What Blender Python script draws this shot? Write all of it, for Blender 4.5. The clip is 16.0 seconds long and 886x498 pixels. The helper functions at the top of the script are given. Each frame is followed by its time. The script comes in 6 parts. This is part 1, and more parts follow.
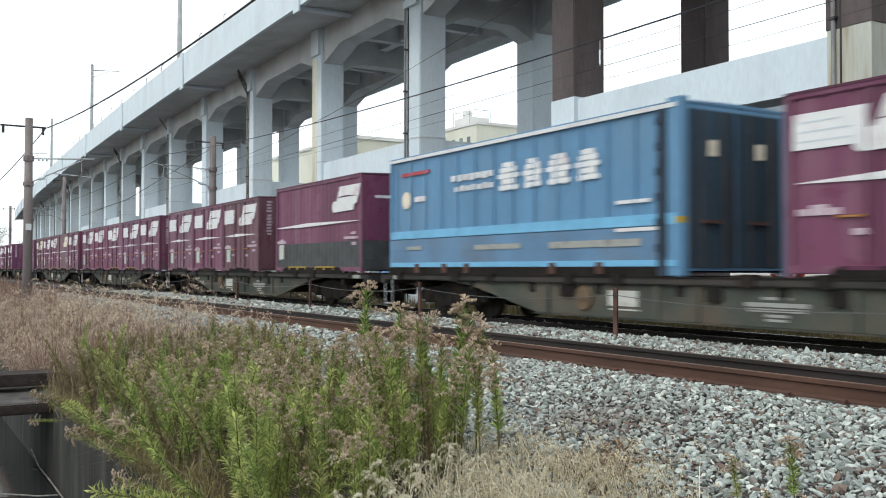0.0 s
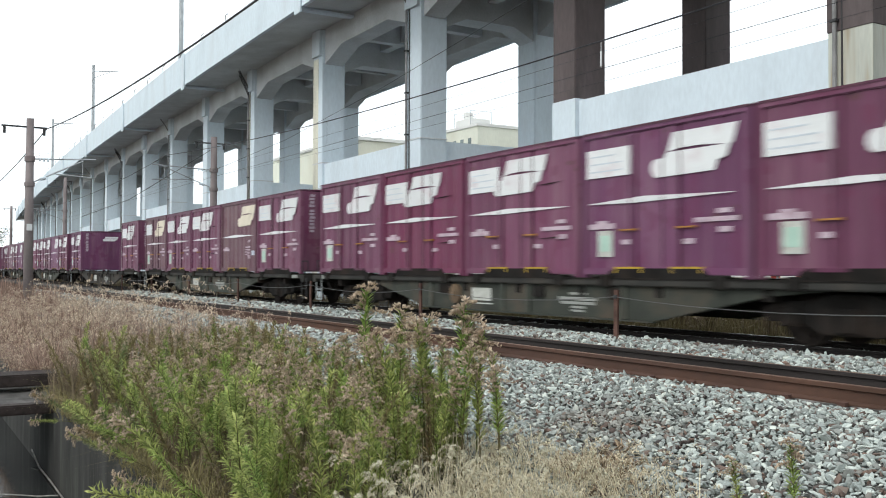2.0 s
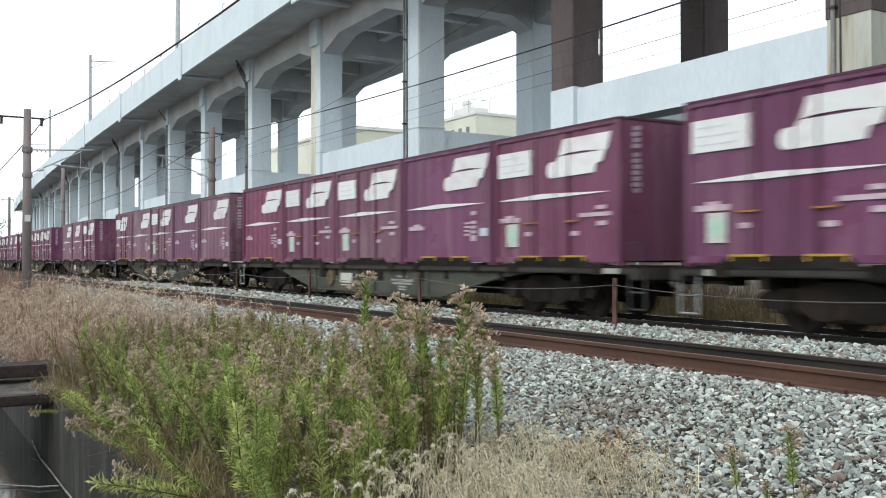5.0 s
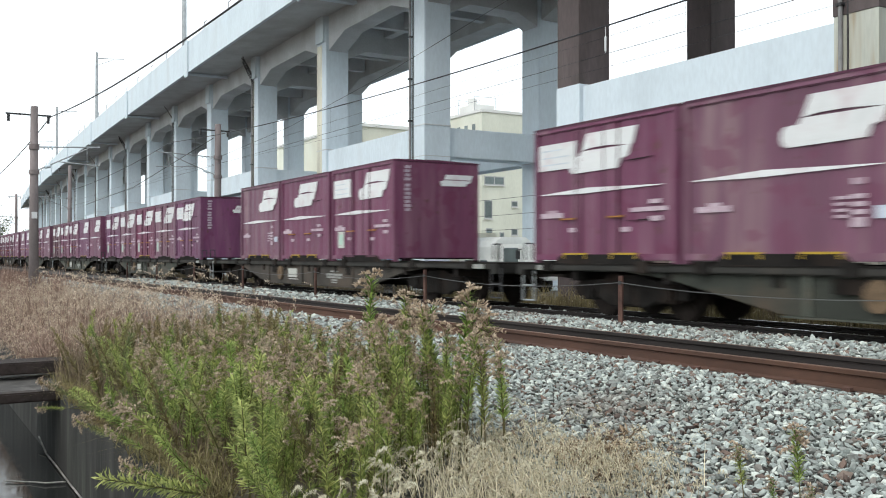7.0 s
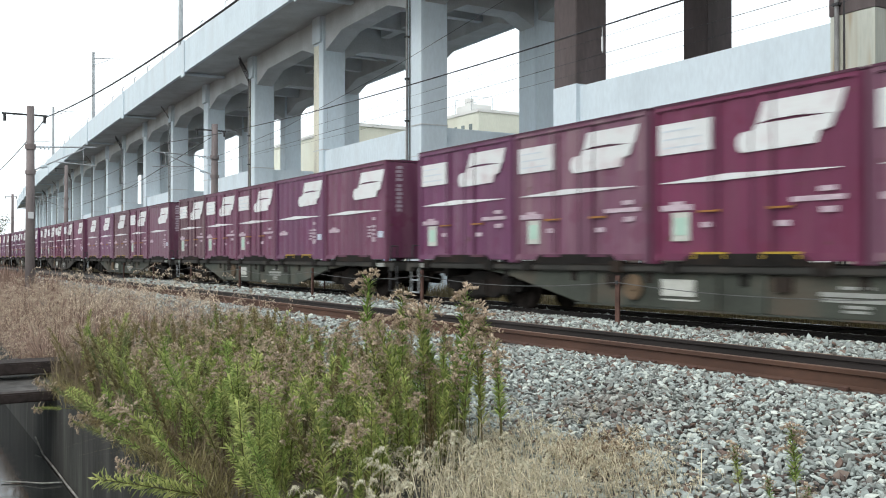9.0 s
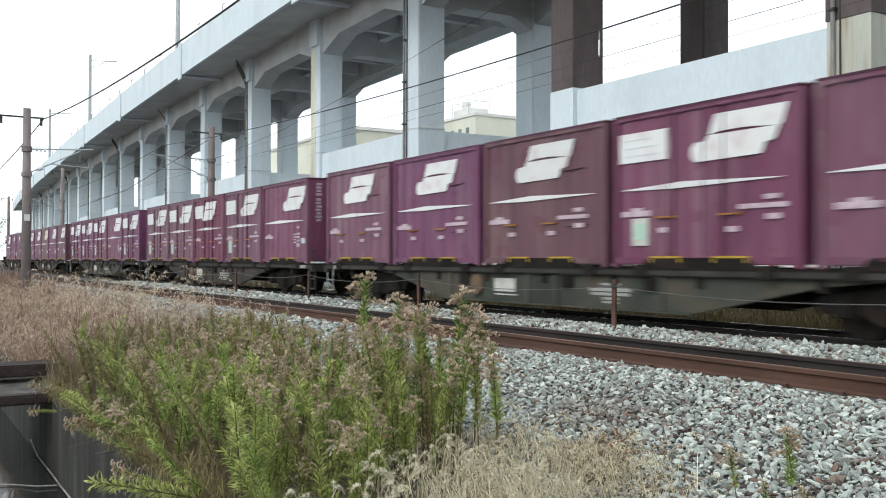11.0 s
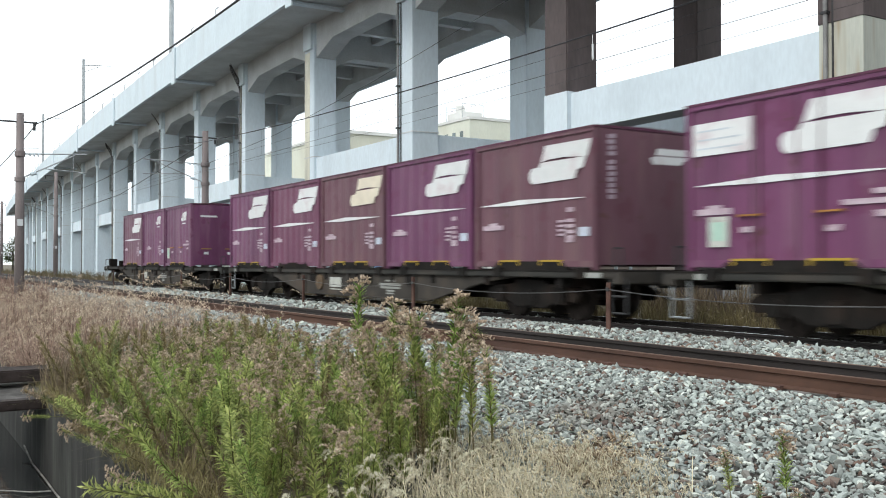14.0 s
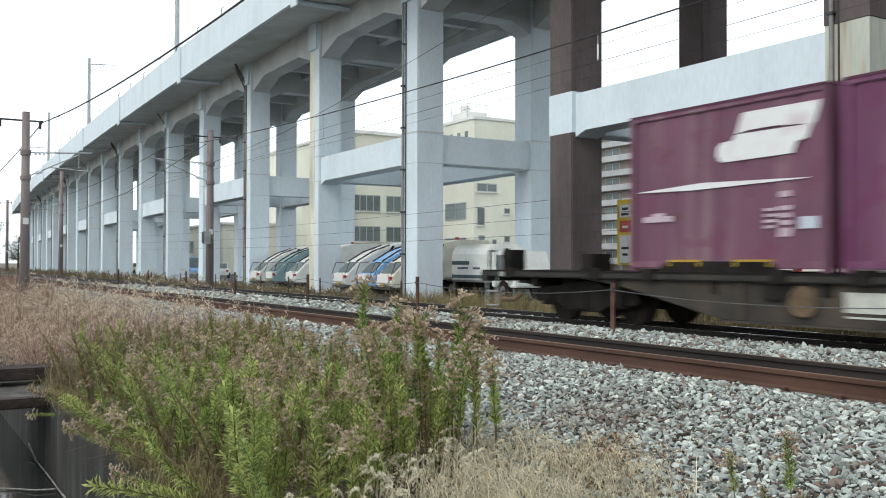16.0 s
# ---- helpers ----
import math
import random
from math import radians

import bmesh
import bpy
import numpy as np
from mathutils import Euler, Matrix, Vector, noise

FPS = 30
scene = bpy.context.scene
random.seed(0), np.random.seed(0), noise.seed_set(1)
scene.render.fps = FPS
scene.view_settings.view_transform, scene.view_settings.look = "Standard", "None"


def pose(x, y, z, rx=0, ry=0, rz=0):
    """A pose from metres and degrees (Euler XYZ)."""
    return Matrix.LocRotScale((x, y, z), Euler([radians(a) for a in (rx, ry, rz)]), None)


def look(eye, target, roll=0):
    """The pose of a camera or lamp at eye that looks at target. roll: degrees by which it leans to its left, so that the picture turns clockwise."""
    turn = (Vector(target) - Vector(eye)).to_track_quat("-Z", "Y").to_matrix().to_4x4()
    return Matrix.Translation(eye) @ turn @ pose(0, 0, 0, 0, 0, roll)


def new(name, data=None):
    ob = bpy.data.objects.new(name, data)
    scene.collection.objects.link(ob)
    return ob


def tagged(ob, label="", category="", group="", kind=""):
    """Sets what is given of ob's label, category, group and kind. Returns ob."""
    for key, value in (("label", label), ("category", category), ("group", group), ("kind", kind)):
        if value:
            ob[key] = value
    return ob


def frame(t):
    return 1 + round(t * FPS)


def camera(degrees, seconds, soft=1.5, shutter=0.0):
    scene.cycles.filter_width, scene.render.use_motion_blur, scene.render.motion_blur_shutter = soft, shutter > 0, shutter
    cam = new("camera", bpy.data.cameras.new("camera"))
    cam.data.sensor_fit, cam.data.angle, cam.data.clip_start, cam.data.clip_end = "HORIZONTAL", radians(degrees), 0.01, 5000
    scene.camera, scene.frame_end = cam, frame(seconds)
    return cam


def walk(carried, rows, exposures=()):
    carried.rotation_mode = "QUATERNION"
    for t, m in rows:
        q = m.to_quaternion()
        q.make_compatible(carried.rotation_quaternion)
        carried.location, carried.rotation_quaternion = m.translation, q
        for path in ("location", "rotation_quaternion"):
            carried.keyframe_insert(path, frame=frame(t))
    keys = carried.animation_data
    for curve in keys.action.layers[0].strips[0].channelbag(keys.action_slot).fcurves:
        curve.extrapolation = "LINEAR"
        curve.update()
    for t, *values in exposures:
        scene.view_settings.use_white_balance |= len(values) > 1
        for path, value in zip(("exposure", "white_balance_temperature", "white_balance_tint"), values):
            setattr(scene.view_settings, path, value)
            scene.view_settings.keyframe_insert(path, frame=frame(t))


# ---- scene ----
# ---- camera: hand-held beside the line, turning a little about one place ----
EYE = Vector((0.0, 0.0, 1.139))
cam = camera(51.24, 16.0, soft=1.0, shutter=0.30)
# seconds, turn from the line towards the viaduct, tilt up, lean (degrees)
SWAY = [(0.0, 31.075, 1.252, 0.085), (0.5, 31.024, 1.195, 0.234), (1.0, 31.020, 1.099, -0.037), (1.5, 31.019, 1.219, 0.082),
        (2.0, 31.031, 1.332, 0.221), (2.5, 31.028, 1.350, 0.259), (3.0, 31.105, 1.347, 0.073), (3.5, 31.175, 1.205, -0.001),
        (4.0, 31.263, 0.973, 0.122), (6.5, 30.846, 0.355, -0.235), (7.0, 30.759, 0.494, 0.029), (7.5, 30.818, 0.569, 0.141),
        (8.0, 30.899, 0.572, -0.022), (8.5, 30.896, 0.498, -0.046), (9.0, 30.947, 0.487, -0.000), (11.5, 31.251, 0.713, 0.211),
        (12.0, 31.408, 0.640, 0.283), (12.5, 31.507, 0.602, 0.225), (13.0, 31.557, 0.662, 0.254), (13.5, 31.646, 0.809, 0.193),
        (14.0, 31.500, 0.927, -0.048), (14.5, 31.349, 0.951, 0.024), (15.0, 31.271, 0.927, 0.098), (15.5, 31.227, 1.008, 0.399),
        (16.0, 31.223, 0.920, 0.153)]


def gaze(turn, tilt, lean):
    a, b = radians(turn), radians(tilt)
    ahead = Vector((-math.cos(a) * math.cos(b), math.sin(a) * math.cos(b), math.sin(b)))
    return look(EYE, EYE + ahead, lean)


# the film brightens a little once the train fills the picture
walk(cam, [(t, gaze(a, b, c)) for t, a, b, c in SWAY],
     exposures=[(0.0, 0.42), (2.0, 0.50), (4.0, 0.48), (6.5, 0.56), (8.5, 0.51), (11.5, 0.52), (12.5, 0.57), (14.5, 0.57), (16.0, 0.46)])

# ---- light: bright overcast sky, weak soft sun behind the camera ----
world = bpy.data.worlds.new("overcast_sky")
scene.world = world
world.use_nodes = True
wn, wl = world.node_tree.nodes, world.node_tree.links
sky = wn.new("ShaderNodeTexSky")
sky.sky_type, sky.sun_disc = "NISHITA", False
sky.sun_elevation, sky.sun_rotation = radians(42), radians(160)
sky.dust_density, sky.air_density = 4.0, 1.0
cloud = wn.new("ShaderNodeMix")
cloud.data_type = "RGBA"
cloud.inputs["Factor"].default_value = 0.86
cloud.inputs["B"].default_value = (10.9, 11.8, 12.2, 1)
wl.new(sky.outputs["Color"], cloud.inputs["A"])
wl.new(cloud.outputs["Result"], wn["Background"].inputs["Color"])
wn["Background"].inputs["Strength"].default_value = 0.1
sun = new("sun", bpy.data.lights.new("sun", "SUN"))
sun.data.energy, sun.data.angle, sun.data.color = 0.9, radians(20), (1.0, 0.97, 0.92)
sun.matrix_world = look((0, 0, 50), (-8, 28, 18))
scene.view_settings.exposure = 0.42


# ---- building helpers ----
class Shape:
    """Collects faces of one mesh."""

    def __init__(self):
        self.v, self.f = [], []

    def add(self, verts, faces):
        n = len(self.v)
        self.v += [tuple(p) for p in verts]
        self.f += [tuple(n + i for i in g) for g in faces]
        return self

    def box(self, x0, x1, y0, y1, z0, z1):
        return self.add([(x, y, z) for x in (x0, x1) for y in (y0, y1) for z in (z0, z1)],
                        [(0, 1, 3, 2), (4, 6, 7, 5), (0, 4, 5, 1), (2, 3, 7, 6), (0, 2, 6, 4), (1, 5, 7, 3)])

    def prism(self, outline, axis, a, b):
        """Extrudes a 2D outline along an axis; the outline's two coordinates are the other axes in order."""
        def at(p, s):
            q = list(p)
            q.insert(axis, s)
            return q
        n = len(outline)
        return self.add([at(p, a) for p in outline] + [at(p, b) for p in outline],
                        [tuple(range(n))[::-1], tuple(range(n, 2 * n))] + [(i, (i + 1) % n, n + (i + 1) % n, n + i) for i in range(n)])

    def tube(self, p, q, r, n=8, r2=None):
        p, q = Vector(p), Vector(q)
        d = (q - p).normalized()
        s = d.orthogonal().normalized()
        u = d.cross(s)
        ring = [s * math.cos(2 * math.pi * i / n) + u * math.sin(2 * math.pi * i / n) for i in range(n)]
        return self.add([p + e * r for e in ring] + [q + e * (r if r2 is None else r2) for e in ring],
                        [tuple(range(n))[::-1], tuple(range(n, 2 * n))] + [(i, (i + 1) % n, n + (i + 1) % n, n + i) for i in range(n)])

    def pipe(self, points, radii, n=5):
        """One unbroken bent tube."""
        rings = []
        for i, p in enumerate(points):
            d = (points[min(i + 1, len(points) - 1)] - points[max(i - 1, 0)]).normalized()
            s = d.orthogonal().normalized()
            u = d.cross(s)
            rings.append([p + (s * math.cos(6.2832 * j / n) + u * math.sin(6.2832 * j / n)) * radii[i] for j in range(n)])
        m = len(rings)
        return self.add([q for ring in rings for q in ring], [(i * n + j, i * n + (j + 1) % n, (i + 1) * n + (j + 1) % n, (i + 1) * n + j) for i in range(m - 1) for j in range(n)])

    def strand(self, points, r, n=5):
        """One unbroken wire of even thickness."""
        return self.pipe([Vector(p) for p in points], [r] * len(points), n)

    def line(self, points, r, n=6):
        for p, q in zip(points, points[1:]):
            self.tube(p, q, r, n)
        return self

    def sheet(self, grid):
        """A sheet from rows of points."""
        w = len(grid[0])
        return self.add([p for row in grid for p in row],
                        [(j * w + i, j * w + i + 1, (j + 1) * w + i + 1, (j + 1) * w + i) for j in range(len(grid) - 1) for i in range(w - 1)])

    def mesh(self, name, material, bevel=0.0, smooth=False):
        me = bpy.data.meshes.new(name)
        me.from_pydata(self.v, [], self.f)
        bm = bmesh.new()
        bm.from_mesh(me)
        bmesh.ops.recalc_face_normals(bm, faces=bm.faces)
        if bevel:
            bmesh.ops.bevel(bm, geom=[e for e in bm.edges if e.is_manifold and e.calc_face_angle(0) > 0.6], offset=bevel, segments=2, affect="EDGES", clamp_overlap=True)
        for face in bm.faces:
            face.smooth = smooth
        bm.to_mesh(me)
        bm.free()
        me.materials.append(material)
        return me


def thing(name, label, category, at=None, group="", kind=""):
    ob = new(name)
    ob.empty_display_size = 0.2
    if at is not None:
        ob.matrix_basis = at
    return tagged(ob, label, category, group, kind)


def part(name, shape, material, parent, label="", bevel=0.0, at=None, smooth=False):
    """One mesh object under a thing or a part; shape is a Shape or a finished mesh."""
    me = shape if isinstance(shape, bpy.types.Mesh) else shape.mesh(name, material, bevel, smooth)
    ob = new(name, me)
    ob.parent = parent
    if at is not None:
        ob.matrix_basis = at
    return tagged(ob, label)


def solo(name, shape, material, label, category, group="", kind="", bevel=0.0, smooth=False, at=None):
    ob = new(name, shape.mesh(name, material, bevel, smooth))
    if at is not None:
        ob.matrix_basis = at
    return tagged(ob, label, category, group, kind)


# ---- materials ----
def surface(name, colour, rough=0.7, metal=0.0, vary=0.25, scale=3.0, fine=40.0, bump=0.15, per=0.0, dirt=None, dirt_amount=0.4, dirt_scale=1.2, stretch=(1, 1, 1), island=False, spec=0.3):
    """Paint or stone: broad and fine variation, blotches of dirt, relief; per: how much single objects differ."""
    m = bpy.data.materials.new(name)
    m.use_nodes = True
    n, k = m.node_tree.nodes, m.node_tree.links
    b = n["Principled BSDF"]
    geo = n.new("ShaderNodeTexCoord")
    fit = n.new("ShaderNodeMapping")
    fit.inputs["Scale"].default_value = stretch
    k.new(geo.outputs["Object"], fit.inputs["Vector"])
    apart = n.new("ShaderNodeVectorMath")   # alike things wear differently
    apart.operation = "SCALE"
    apart.inputs[0].default_value = (37.0, 23.0, 11.0)
    k.new(n.new("ShaderNodeObjectInfo").outputs["Random"], apart.inputs["Scale"])
    k.new(apart.outputs["Vector"], fit.inputs["Location"])

    def noise_at(s, detail=4.0):
        t = n.new("ShaderNodeTexNoise")
        t.inputs["Scale"].default_value, t.inputs["Detail"].default_value = s, detail
        k.new(fit.outputs["Vector"], t.inputs["Vector"])
        return t.outputs["Fac"]

    def ramp(x, lo, hi, a, z):
        r = n.new("ShaderNodeMapRange")
        for key, val in (("From Min", lo), ("From Max", hi), ("To Min", a), ("To Max", z)):
            r.inputs[key].default_value = val
        k.new(x, r.inputs["Value"])
        return r.outputs["Result"]

    def times(x, y):
        r = n.new("ShaderNodeMath")
        r.operation = "MULTIPLY"
        k.new(x, r.inputs[0])
        k.new(y, r.inputs[1])
        return r.outputs[0]

    broad, grain = noise_at(scale), noise_at(fine, 6.0)
    value = times(ramp(broad, 0.3, 0.7, 1 - vary, 1 + vary), ramp(grain, 0.3, 0.7, 1 - vary * 0.5, 1 + vary * 0.5))
    if per:
        if island:
            lone = n.new("ShaderNodeNewGeometry").outputs["Random Per Island"]
        else:
            lone = n.new("ShaderNodeObjectInfo").outputs["Random"]
        value = times(value, ramp(lone, 0, 1, 1 - per, 1 + per))
    tint = n.new("ShaderNodeMix")
    tint.data_type, tint.blend_type = "RGBA", "MULTIPLY"
    tint.inputs["Factor"].default_value = 1
    tint.inputs["A"].default_value = (*colour, 1)
    k.new(value, tint.inputs["B"])
    out = tint.outputs["Result"]
    if dirt:
        mix = n.new("ShaderNodeMix")
        mix.data_type = "RGBA"
        mix.inputs["B"].default_value = (*dirt, 1)
        k.new(ramp(noise_at(dirt_scale, 7.0), 0.5, 0.72, 0, dirt_amount), mix.inputs["Factor"])
        k.new(out, mix.inputs["A"])
        out = mix.outputs["Result"]
    k.new(out, b.inputs["Base Color"])
    k.new(ramp(grain, 0.3, 0.7, max(0.02, rough - 0.08), min(1, rough + 0.08)), b.inputs["Roughness"])
    b.inputs["Metallic"].default_value = metal
    b.inputs["Specular IOR Level"].default_value = spec
    if bump:
        bp = n.new("ShaderNodeBump")
        bp.inputs["Strength"].default_value, bp.inputs["Distance"].default_value = bump, 0.01
        k.new(grain, bp.inputs["Height"])
        k.new(bp.outputs["Normal"], b.inputs["Normal"])
    return m


def maroon(name, colour, worn, amount):
    m = surface(name, colour, 0.52, vary=0.2, scale=0.7, fine=14, bump=0.05, per=0.05, dirt=worn, dirt_amount=amount, dirt_scale=1.6, stretch=(1.6, 1.6, 0.22), spec=0.3)
    n, k = m.node_tree.nodes, m.node_tree.links
    b = n["Principled BSDF"]
    # touched-up spots in fresher paint, and brown rust scabs
    for size, lo, hi, tone, most in ((1.9, 0.60, 0.63, (colour[0] * 0.92, colour[1] * 0.6, colour[2] * 0.75), 0.55), (5.0, 0.68, 0.72, (0.085, 0.04, 0.03), 0.6)):
        spots = n.new("ShaderNodeTexNoise")
        spots.inputs["Scale"].default_value, spots.inputs["Detail"].default_value = size, 2.0
        place = n.new("ShaderNodeTexCoord")
        shift = n.new("ShaderNodeVectorMath")
        apart = n.new("ShaderNodeVectorMath")
        apart.operation = "SCALE"
        apart.inputs[0].default_value = (19.0, 7.0, 29.0)
        k.new(n.new("ShaderNodeObjectInfo").outputs["Random"], apart.inputs["Scale"])
        k.new(place.outputs["Object"], shift.inputs[0])
        k.new(apart.outputs["Vector"], shift.inputs[1])
        k.new(shift.outputs["Vector"], spots.inputs["Vector"])
        edge = n.new("ShaderNodeMapRange")
        for key, val in (("From Min", lo), ("From Max", hi), ("To Min", 0.0), ("To Max", most)):
            edge.inputs[key].default_value = val
        k.new(spots.outputs["Fac"], edge.inputs["Value"])
        mix = n.new("ShaderNodeMix")
        mix.data_type = "RGBA"
        mix.inputs["B"].default_value = (*tone, 1)
        k.new(edge.outputs["Result"], mix.inputs["Factor"])
        k.new(b.inputs["Base Color"].links[0].from_socket, mix.inputs["A"])
        k.new(mix.outputs["Result"], b.inputs["Base Color"])
    return m


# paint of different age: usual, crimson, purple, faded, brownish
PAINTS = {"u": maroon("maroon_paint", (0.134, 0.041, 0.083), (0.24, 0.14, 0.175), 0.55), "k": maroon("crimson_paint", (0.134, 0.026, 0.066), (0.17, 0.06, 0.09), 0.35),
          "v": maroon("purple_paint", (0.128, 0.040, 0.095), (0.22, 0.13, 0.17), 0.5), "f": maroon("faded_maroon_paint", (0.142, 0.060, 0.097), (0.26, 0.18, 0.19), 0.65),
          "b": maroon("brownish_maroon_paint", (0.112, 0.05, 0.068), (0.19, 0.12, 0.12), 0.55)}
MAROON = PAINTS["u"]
MAROON_DARK = surface("maroon_frame_paint", (0.072, 0.018, 0.042), 0.55, vary=0.25, scale=1.5, fine=20, bump=0.05, per=0.2, dirt=(0.10, 0.05, 0.045), dirt_amount=0.5)
FADED = surface("faded_stencil_paint", (0.30, 0.31, 0.29), 0.7, vary=0.2, scale=5, fine=40, bump=0.02, dirt=(0.08, 0.07, 0.06), dirt_amount=0.6, dirt_scale=5)
WHITE = surface("white_marking", (0.64, 0.655, 0.66), 0.6, vary=0.07, scale=3, fine=30, bump=0.02, per=0.06, dirt=(0.42, 0.30, 0.33), dirt_amount=0.55, dirt_scale=3)
CODE = surface("dull_white_code", (0.46, 0.37, 0.42), 0.65, vary=0.15, scale=8, fine=40, bump=0.02, dirt=(0.22, 0.10, 0.14), dirt_amount=0.7, dirt_scale=9)
STENCIL = surface("white_stencil_paint", (0.50, 0.51, 0.47), 0.7, vary=0.2, scale=5, fine=40, bump=0.02, dirt=(0.14, 0.12, 0.10), dirt_amount=0.7, dirt_scale=5)
ORANGE = surface("dull_orange_paint", (0.36, 0.17, 0.04), 0.6, vary=0.3, fine=30, bump=0.03)
CREAM = surface("aged_cream_marking", (0.64, 0.58, 0.47), 0.6, vary=0.08, bump=0.02)
YELLOW = surface("yellow_paint", (0.42, 0.28, 0.03), 0.65, vary=0.35, scale=6, fine=30, bump=0.05, dirt=(0.10, 0.06, 0.03), dirt_amount=0.8, dirt_scale=6)
TEAL = surface("pale_teal_sticker", (0.36, 0.52, 0.44), 0.5, vary=0.08, bump=0)
BLUE = surface("blue_container_paint", (0.098, 0.222, 0.365), 0.5, vary=0.15, scale=0.8, fine=14, bump=0.05, dirt=(0.14, 0.22, 0.30), dirt_amount=0.5, stretch=(1, 1, 0.4))
BLUE_PALE = surface("pale_blue_band", (0.14, 0.37, 0.57), 0.5, vary=0.12, bump=0.03)
BLUE_GREY = surface("grey_blue_lower_panel", (0.095, 0.185, 0.30), 0.55, vary=0.2, scale=1, bump=0.05, dirt=(0.12, 0.12, 0.12))
GREY = surface("dark_grey_paint", (0.055, 0.06, 0.062), 0.6, vary=0.25, bump=0.06)
STEEL = surface("dirty_wagon_steel", (0.055, 0.061, 0.05), 0.85, vary=0.35, scale=1.2, fine=18, bump=0.2, per=0.35, dirt=(0.10, 0.06, 0.04), dirt_amount=0.6)
STEEL_BROWN = surface("rust_dusted_wagon_steel", (0.050, 0.044, 0.038), 0.88, vary=0.35, scale=1.2, fine=18, bump=0.2, per=0.2, dirt=(0.085, 0.06, 0.042), dirt_amount=0.6)
DECK = surface("grimy_deck_frame", (0.030, 0.029, 0.026), 0.85, vary=0.35, scale=1.2, fine=18, bump=0.2, dirt=(0.06, 0.045, 0.035), dirt_amount=0.5)
# grime plus the deep shade under the wagons, both put into one near-black colour
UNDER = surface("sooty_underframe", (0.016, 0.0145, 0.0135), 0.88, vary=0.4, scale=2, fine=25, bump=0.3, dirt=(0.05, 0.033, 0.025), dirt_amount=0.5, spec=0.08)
TREAD = surface("sooty_wheel_steel", (0.035, 0.028, 0.025), 0.75, metal=0.2, vary=0.4, scale=4, bump=0.2, spec=0.1)
RAIL = surface("rusty_rail", (0.085, 0.044, 0.03), 0.8, vary=0.3, scale=2, fine=30, bump=0.3, dirt=(0.06, 0.035, 0.03), stretch=(0.3, 1, 1))
# rail colour darkened to carry the shade on the farther rails
DARK_RAIL = surface("oily_dark_rail", (0.024, 0.019, 0.018), 0.7, vary=0.3, scale=2, fine=30, bump=0.3, stretch=(0.3, 1, 1))
BRIGHT_TOP = surface("polished_rail_head", (0.42, 0.42, 0.42), 0.25, metal=0.9, vary=0.15, scale=2, bump=0.03, stretch=(0.2, 1, 1))
# worn head colour, lightened further to paint in the lit top edge
RAIL_TOP = surface("worn_rail_head", (0.19, 0.125, 0.09), 0.55, metal=0.35, vary=0.25, scale=2, bump=0.05, stretch=(0.2, 1, 1))


def stone_material():
    """Crushed stone: each piece its own grey, a few brown or dark ones, rusty patches along the line."""
    m = surface("ballast_stone", (1, 1, 1), 0.9, vary=0.14, scale=9, fine=70, bump=0.5)
    n, k = m.node_tree.nodes, m.node_tree.links
    ramp = n.new("ShaderNodeValToRGB")
    k.new(n.new("ShaderNodeNewGeometry").outputs["Random Per Island"], ramp.inputs["Fac"])
    stops = ((0.0, (0.06, 0.055, 0.055)), (0.12, (0.17, 0.115, 0.09)), (0.2, (0.20, 0.205, 0.19)), (0.5, (0.27, 0.30, 0.285)), (0.8, (0.375, 0.415, 0.39)), (1.0, (0.54, 0.57, 0.52)))
    while len(ramp.color_ramp.elements) < len(stops):
        ramp.color_ramp.elements.new(0.5)
    for e, (p, c) in zip(ramp.color_ramp.elements, stops):
        e.position, e.color = p, (*c, 1)
    rust = n.new("ShaderNodeTexNoise")
    rust.inputs["Scale"].default_value, rust.inputs["Detail"].default_value = 0.6, 5
    place = n.new("ShaderNodeTexCoord")
    k.new(place.outputs["Object"], rust.inputs["Vector"])
    amount = n.new("ShaderNodeMapRange")
    for key, val in (("From Min", 0.56), ("From Max", 0.74), ("To Min", 0.0), ("To Max", 0.5)):
        amount.inputs[key].default_value = val
    k.new(rust.outputs["Fac"], amount.inputs["Value"])
    # one stretch of the bed is stained with rust
    away = n.new("ShaderNodeVectorMath")
    away.operation = "DISTANCE"
    away.inputs[1].default_value = (-6.0, 5.8, -0.3)
    k.new(place.outputs["Object"], away.inputs[0])
    near = n.new("ShaderNodeMapRange")
    for key, val in (("From Min", 0.2), ("From Max", 1.5), ("To Min", 0.13), ("To Max", 0.0)):
        near.inputs[key].default_value = val
    k.new(away.outputs["Value"], near.inputs["Value"])
    stain = n.new("ShaderNodeMath")
    k.new(rust.outputs["Fac"], stain.inputs[0])
    k.new(near.outputs["Result"], stain.inputs[1])
    k.new(stain.outputs[0], amount.inputs["Value"])
    mix = n.new("ShaderNodeMix")
    mix.data_type = "RGBA"
    mix.inputs["B"].default_value = (0.15, 0.10, 0.075, 1)
    k.new(amount.outputs["Result"], mix.inputs["Factor"])
    k.new(ramp.outputs["Color"], mix.inputs["A"])
    for node in n:
        if node.type == "MIX" and node.blend_type == "MULTIPLY":
            k.new(mix.outputs["Result"], node.inputs["A"])
    return m


